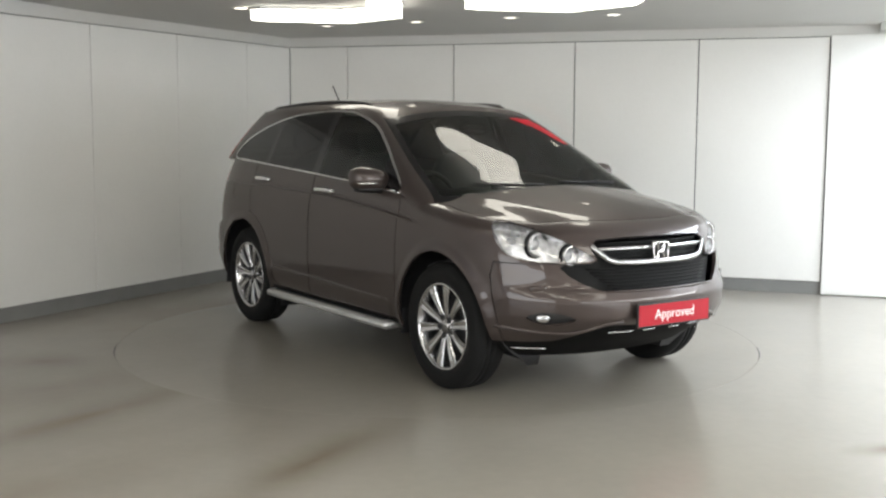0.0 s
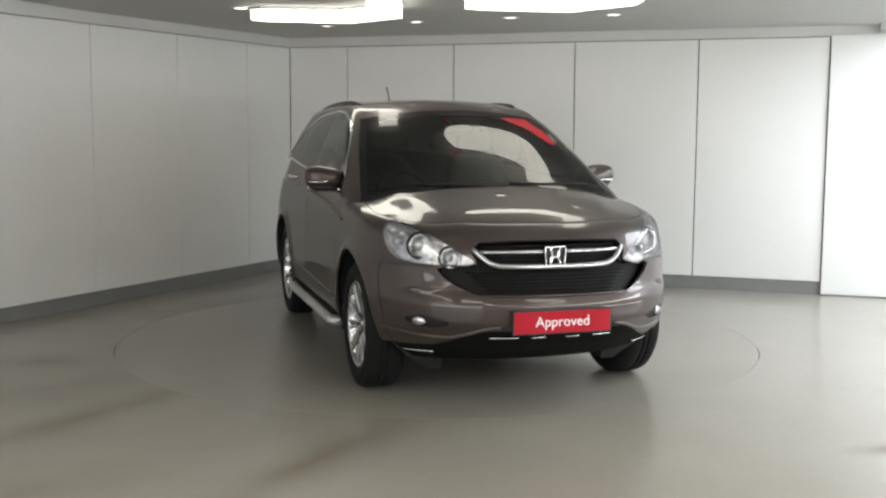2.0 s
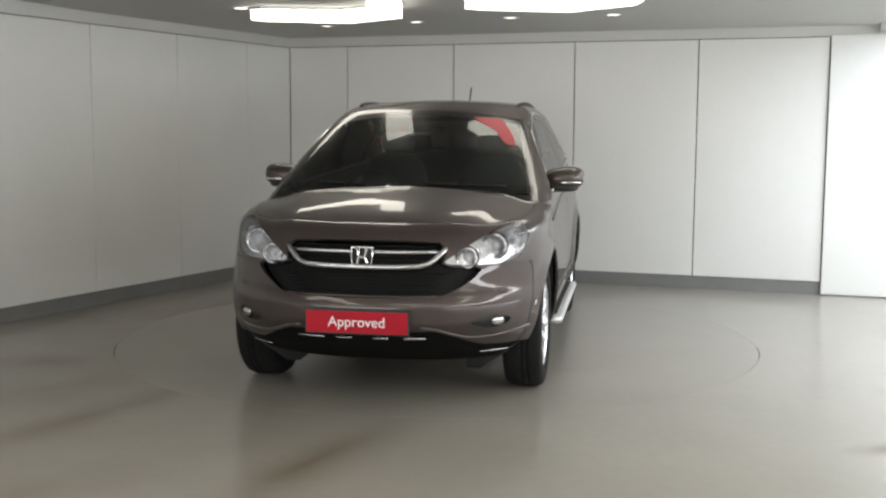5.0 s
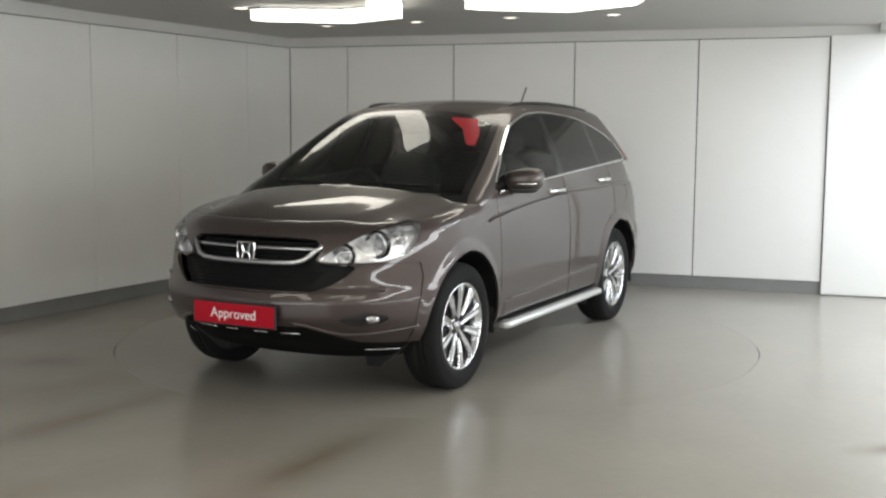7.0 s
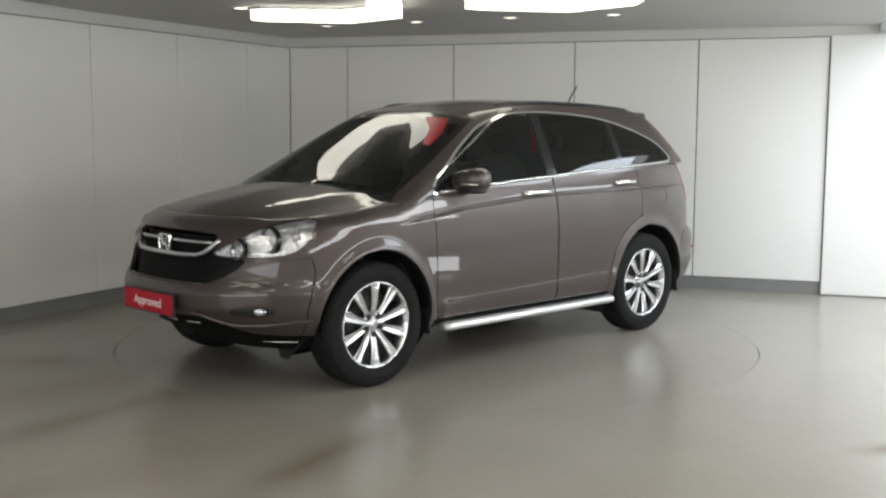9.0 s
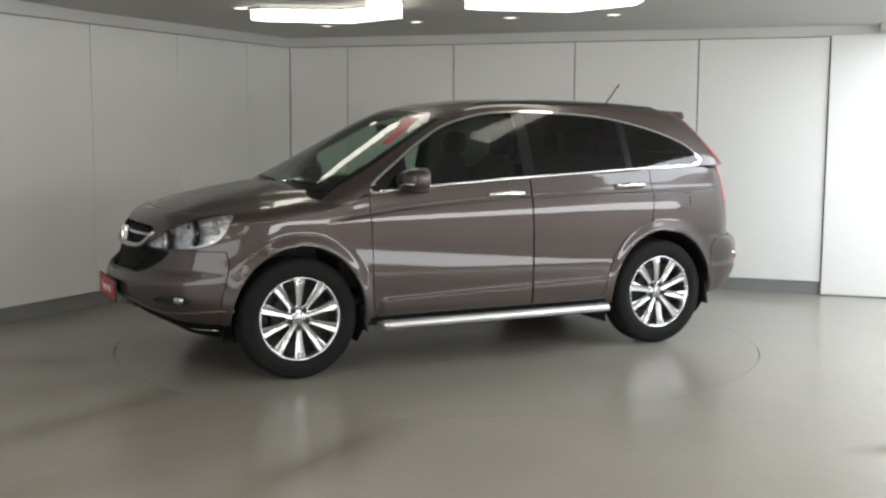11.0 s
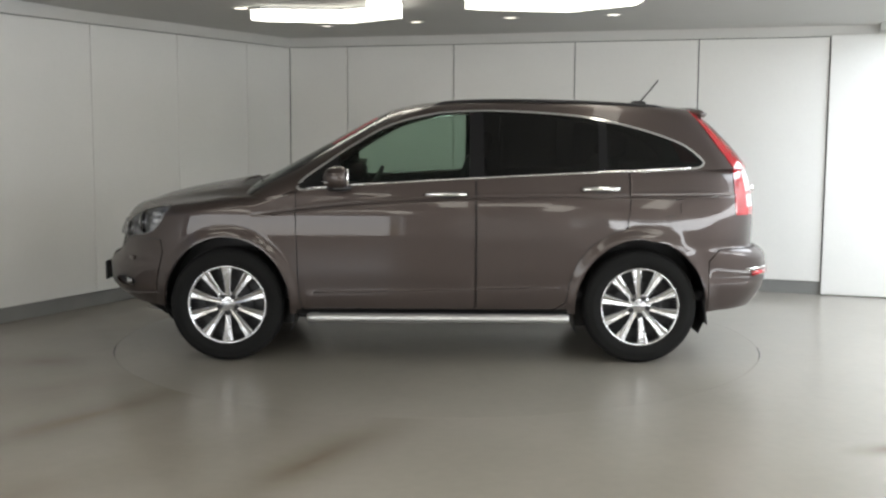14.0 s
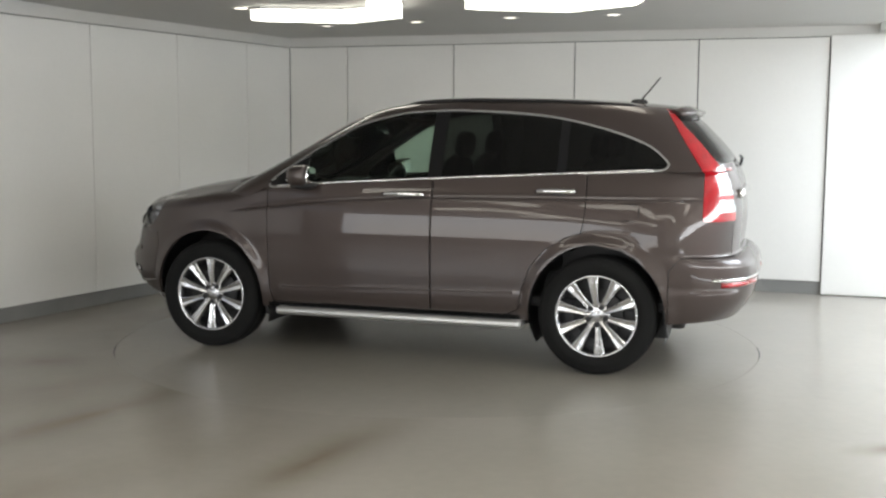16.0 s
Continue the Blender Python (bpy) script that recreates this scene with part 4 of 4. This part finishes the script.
    bm = bmesh.new()
    box(bm, 0.012, 0.545, 0.128, pose(px, 0, 0.502), 0.004)
    pl = part("front_plate", bm, BLACK, car, "red show plate with white lettering", False)
    bm = bmesh.new()
    box(bm, 0.004, 0.528, 0.112, pose(px + 0.0065, 0, 0.502), 0.001, 1)
    part("plate_face", bm, RED, pl, "glossy red plate face", False)
    txt = bpy.data.curves.new("lettering", "FONT")
    txt.body, txt.size, txt.align_x, txt.align_y, txt.extrude = "Approved", 0.074, "CENTER", "CENTER", 0.0006
    tmp = new("tmp", txt)
    me = bpy.data.meshes.new_from_object(tmp.evaluated_get(bpy.context.evaluated_depsgraph_get()))
    bpy.data.objects.remove(tmp)
    me.materials.clear()
    me.materials.append(WHITE)
    t = new("lettering", me)
    t.parent = pl
    t.matrix_basis = pose(px + 0.0095, 0.0, 0.502, 90, 0, 90)
    # skid strips under the plate
    for y0, y1 in ((-0.35, -0.20), (-0.13, -0.05), (0.06, 0.14), (0.22, 0.33)):
        bm = bmesh.new()
        tube(bm, [(front_x(y, 0.405) - 0.010, y, 0.405) for y in np.linspace(y0, y1, 5)], 0.007, 8)
        part("skid_strip", bm, BARS, car, "silver skid strip")

    # aerial, wipers, tailgate fittings
    bm = bmesh.new()
    blob(bm, pose(-1.42, 0.0, roof_z(-1.42, 0) + 0.006), 0.055, 0.022, 0.020)
    ae = part("aerial", bm, BLACK, car, "short black roof aerial")
    bm = bmesh.new()
    tube(bm, [(-1.43, 0, roof_z(-1.42, 0) + 0.015), (-1.49, 0, roof_z(-1.42, 0) + 0.085), (-1.555, 0, roof_z(-1.42, 0) + 0.165)], 0.0055, 8)
    part("aerial_rod", bm, BLACK, ae)
    def screen_pt(y, z, out):
        w, fx = half_w(z), screen_x(z)
        return (fx - 0.36 + 0.36 * max(0, 1 - (abs(y) / w) ** 3) ** (1 / 3) + out, y, z + out)
    for y0, y1 in ((0.12, 0.62), (-0.52, -0.02)):
        bm = bmesh.new()
        tube(bm, [screen_pt(y, 1.142 + 0.012 * (y1 - y) / 0.5, 0.004) for y in np.linspace(y0, y1, 9)], 0.005, 6)
        part("wiper", bm, BLACK, car, "black windscreen wiper")
    bm = bmesh.new()
    tube(bm, [(rear_x(0, 1.27) - 0.02, 0.0, 1.262), (-2.085, -0.12, 1.30), (-2.06, -0.40, 1.31)], 0.010, 6)
    part("rear_wiper", bm, BLACK, car)
    bm = bmesh.new()
    tube(bm, [(rear_x(y, 1.10) - 0.008, y, 1.10) for y in np.linspace(-0.45, 0.45, 11)], 0.020, 8, 1.4)
    part("tailgate_garnish", bm, CHROME, car, "chrome tailgate garnish")
    bm = bmesh.new()
    secs = []
    for y in np.linspace(-0.52, 0.52, 15):
        k = 1 - (y / 0.52) ** 4 * 0.6
        x0, z0 = -1.70, roof_z(-1.70, y) + 0.004
        secs.append([Vector((x0 + 0.03, y, z0 - 0.004)), Vector((x0 - 0.05, y, z0 + 0.002)), Vector((x0 - 0.115 * k - 0.02, y, z0 - 0.030)), Vector((x0 - 0.10 * k - 0.02, y, z0 - 0.045)), Vector((x0 - 0.03, y, z0 - 0.040))])
    loft(bm, secs)
    part("spoiler", bm, PAINT, car)

    # cabin
    bm = bmesh.new()
    box(bm, 3.0, 1.56, 0.06, pose(-0.45, 0, 0.42), 0.02)
    part("cabin_floor", bm, FABRIC, car)
    bm = bmesh.new()
    secs = []
    for y in np.linspace(-0.76, 0.76, 21):
        hump = 0.035 * math.exp(-((y + 0.36) / 0.2) ** 2)
        b = 0.10 * (y / 0.76) ** 2
        secs.append([Vector((p[0] - b, y, p[1] + (hump if i in (1, 2) else 0))) for i, p in enumerate(((1.12, 1.055), (0.85, 1.085), (0.70, 1.065), (0.64, 0.98), (0.68, 0.80), (0.75, 0.55), (1.1, 0.5)))])
    loft(bm, secs)
    part("dashboard", bm, DASH, car, "dark plastic dashboard")
    bm = bmesh.new()
    box(bm, 0.9, 0.24, 0.30, pose(0.35, 0, 0.60), 0.05)
    part("centre_console", bm, DASH, car)
    bm = bmesh.new()
    rm = pose(0.47, -0.37, 1.03, 0, -24, 0) @ pose(0, 0, 0, 0, 0, 90)
    ring = [(0.182 + 0.016 * math.cos(a), 0.016 * math.sin(a)) for a in (math.tau * i / 10 for i in range(10))]
    lathe(bm, ring, rm, 40, True)
    sw = part("steering_wheel", bm, DASH, car, "black steering wheel")
    bm = bmesh.new()
    blob(bm, rm, 0.07, 0.025, 0.06)
    for a in (0, 180, 270):
        d = Vector((math.cos(radians(a)), 0, math.sin(radians(a))))
        tube(bm, [rm @ (d * 0.05), rm @ (d * 0.178)], 0.014, 6)
    part("wheel_spokes", bm, DASH, sw)

    def seat(x, y, width, name="seat"):
        bm = bmesh.new()
        blob(bm, pose(x + 0.22, y, 0.66, 0, -6, 0), 0.27, width / 2, 0.09, 3.2)
        st = part(name, bm, FABRIC, car, "dark grey fabric seat")
        bm = bmesh.new()
        blob(bm, pose(x - 0.10, y, 0.98, 0, -14, 0), 0.085, width / 2, 0.34, 3.0)
        part("backrest", bm, FABRIC, st)
        for yy in ((y,) if width < 0.8 else (y - 0.4, y, y + 0.4)):
            bm = bmesh.new()
            blob(bm, pose(x - 0.21, yy, 1.38, 0, -10, 0), 0.05, 0.125, 0.085, 3.0)
            for o in (-0.06, 0.06):
                tube(bm, [(x - 0.18, yy + o, 1.26), (x - 0.20, yy + o, 1.33)], 0.007, 6)
            part("headrest", bm, FABRIC, st)
    seat(-0.12, 0.36, 0.50)
    seat(-0.12, -0.36, 0.50)
    seat(-1.02, 0.0, 1.28, "rear_bench")
    bm = bmesh.new()
    box(bm, 0.75, 1.35, 0.05, pose(-1.65, 0, 1.06), 0.02)
    part("parcel_shelf", bm, FABRIC, car)
    bm = bmesh.new()
    blob(bm, pose(0.40, 0, 1.475, 0, 20, 0), 0.018, 0.115, 0.035)
    part("cabin_mirror", bm, GLOSSBLACK, car)


CAR, HEADS = build_car()
fit_out(CAR, HEADS)


def motions():
    rows = []
    for i in range(17):
        a = -55.87 - 8.8944 * i
        rows.append((float(i), pose(0.0199 * math.cos(radians(a)), 0.0199 * math.sin(radians(a)), 0, 0, 0, a)))
    walk(CAR, rows)
    walk(TABLE, [(float(i), pose(0, 0, 0, 0, 0, -8.8944 * i)) for i in range(17)])


motions()
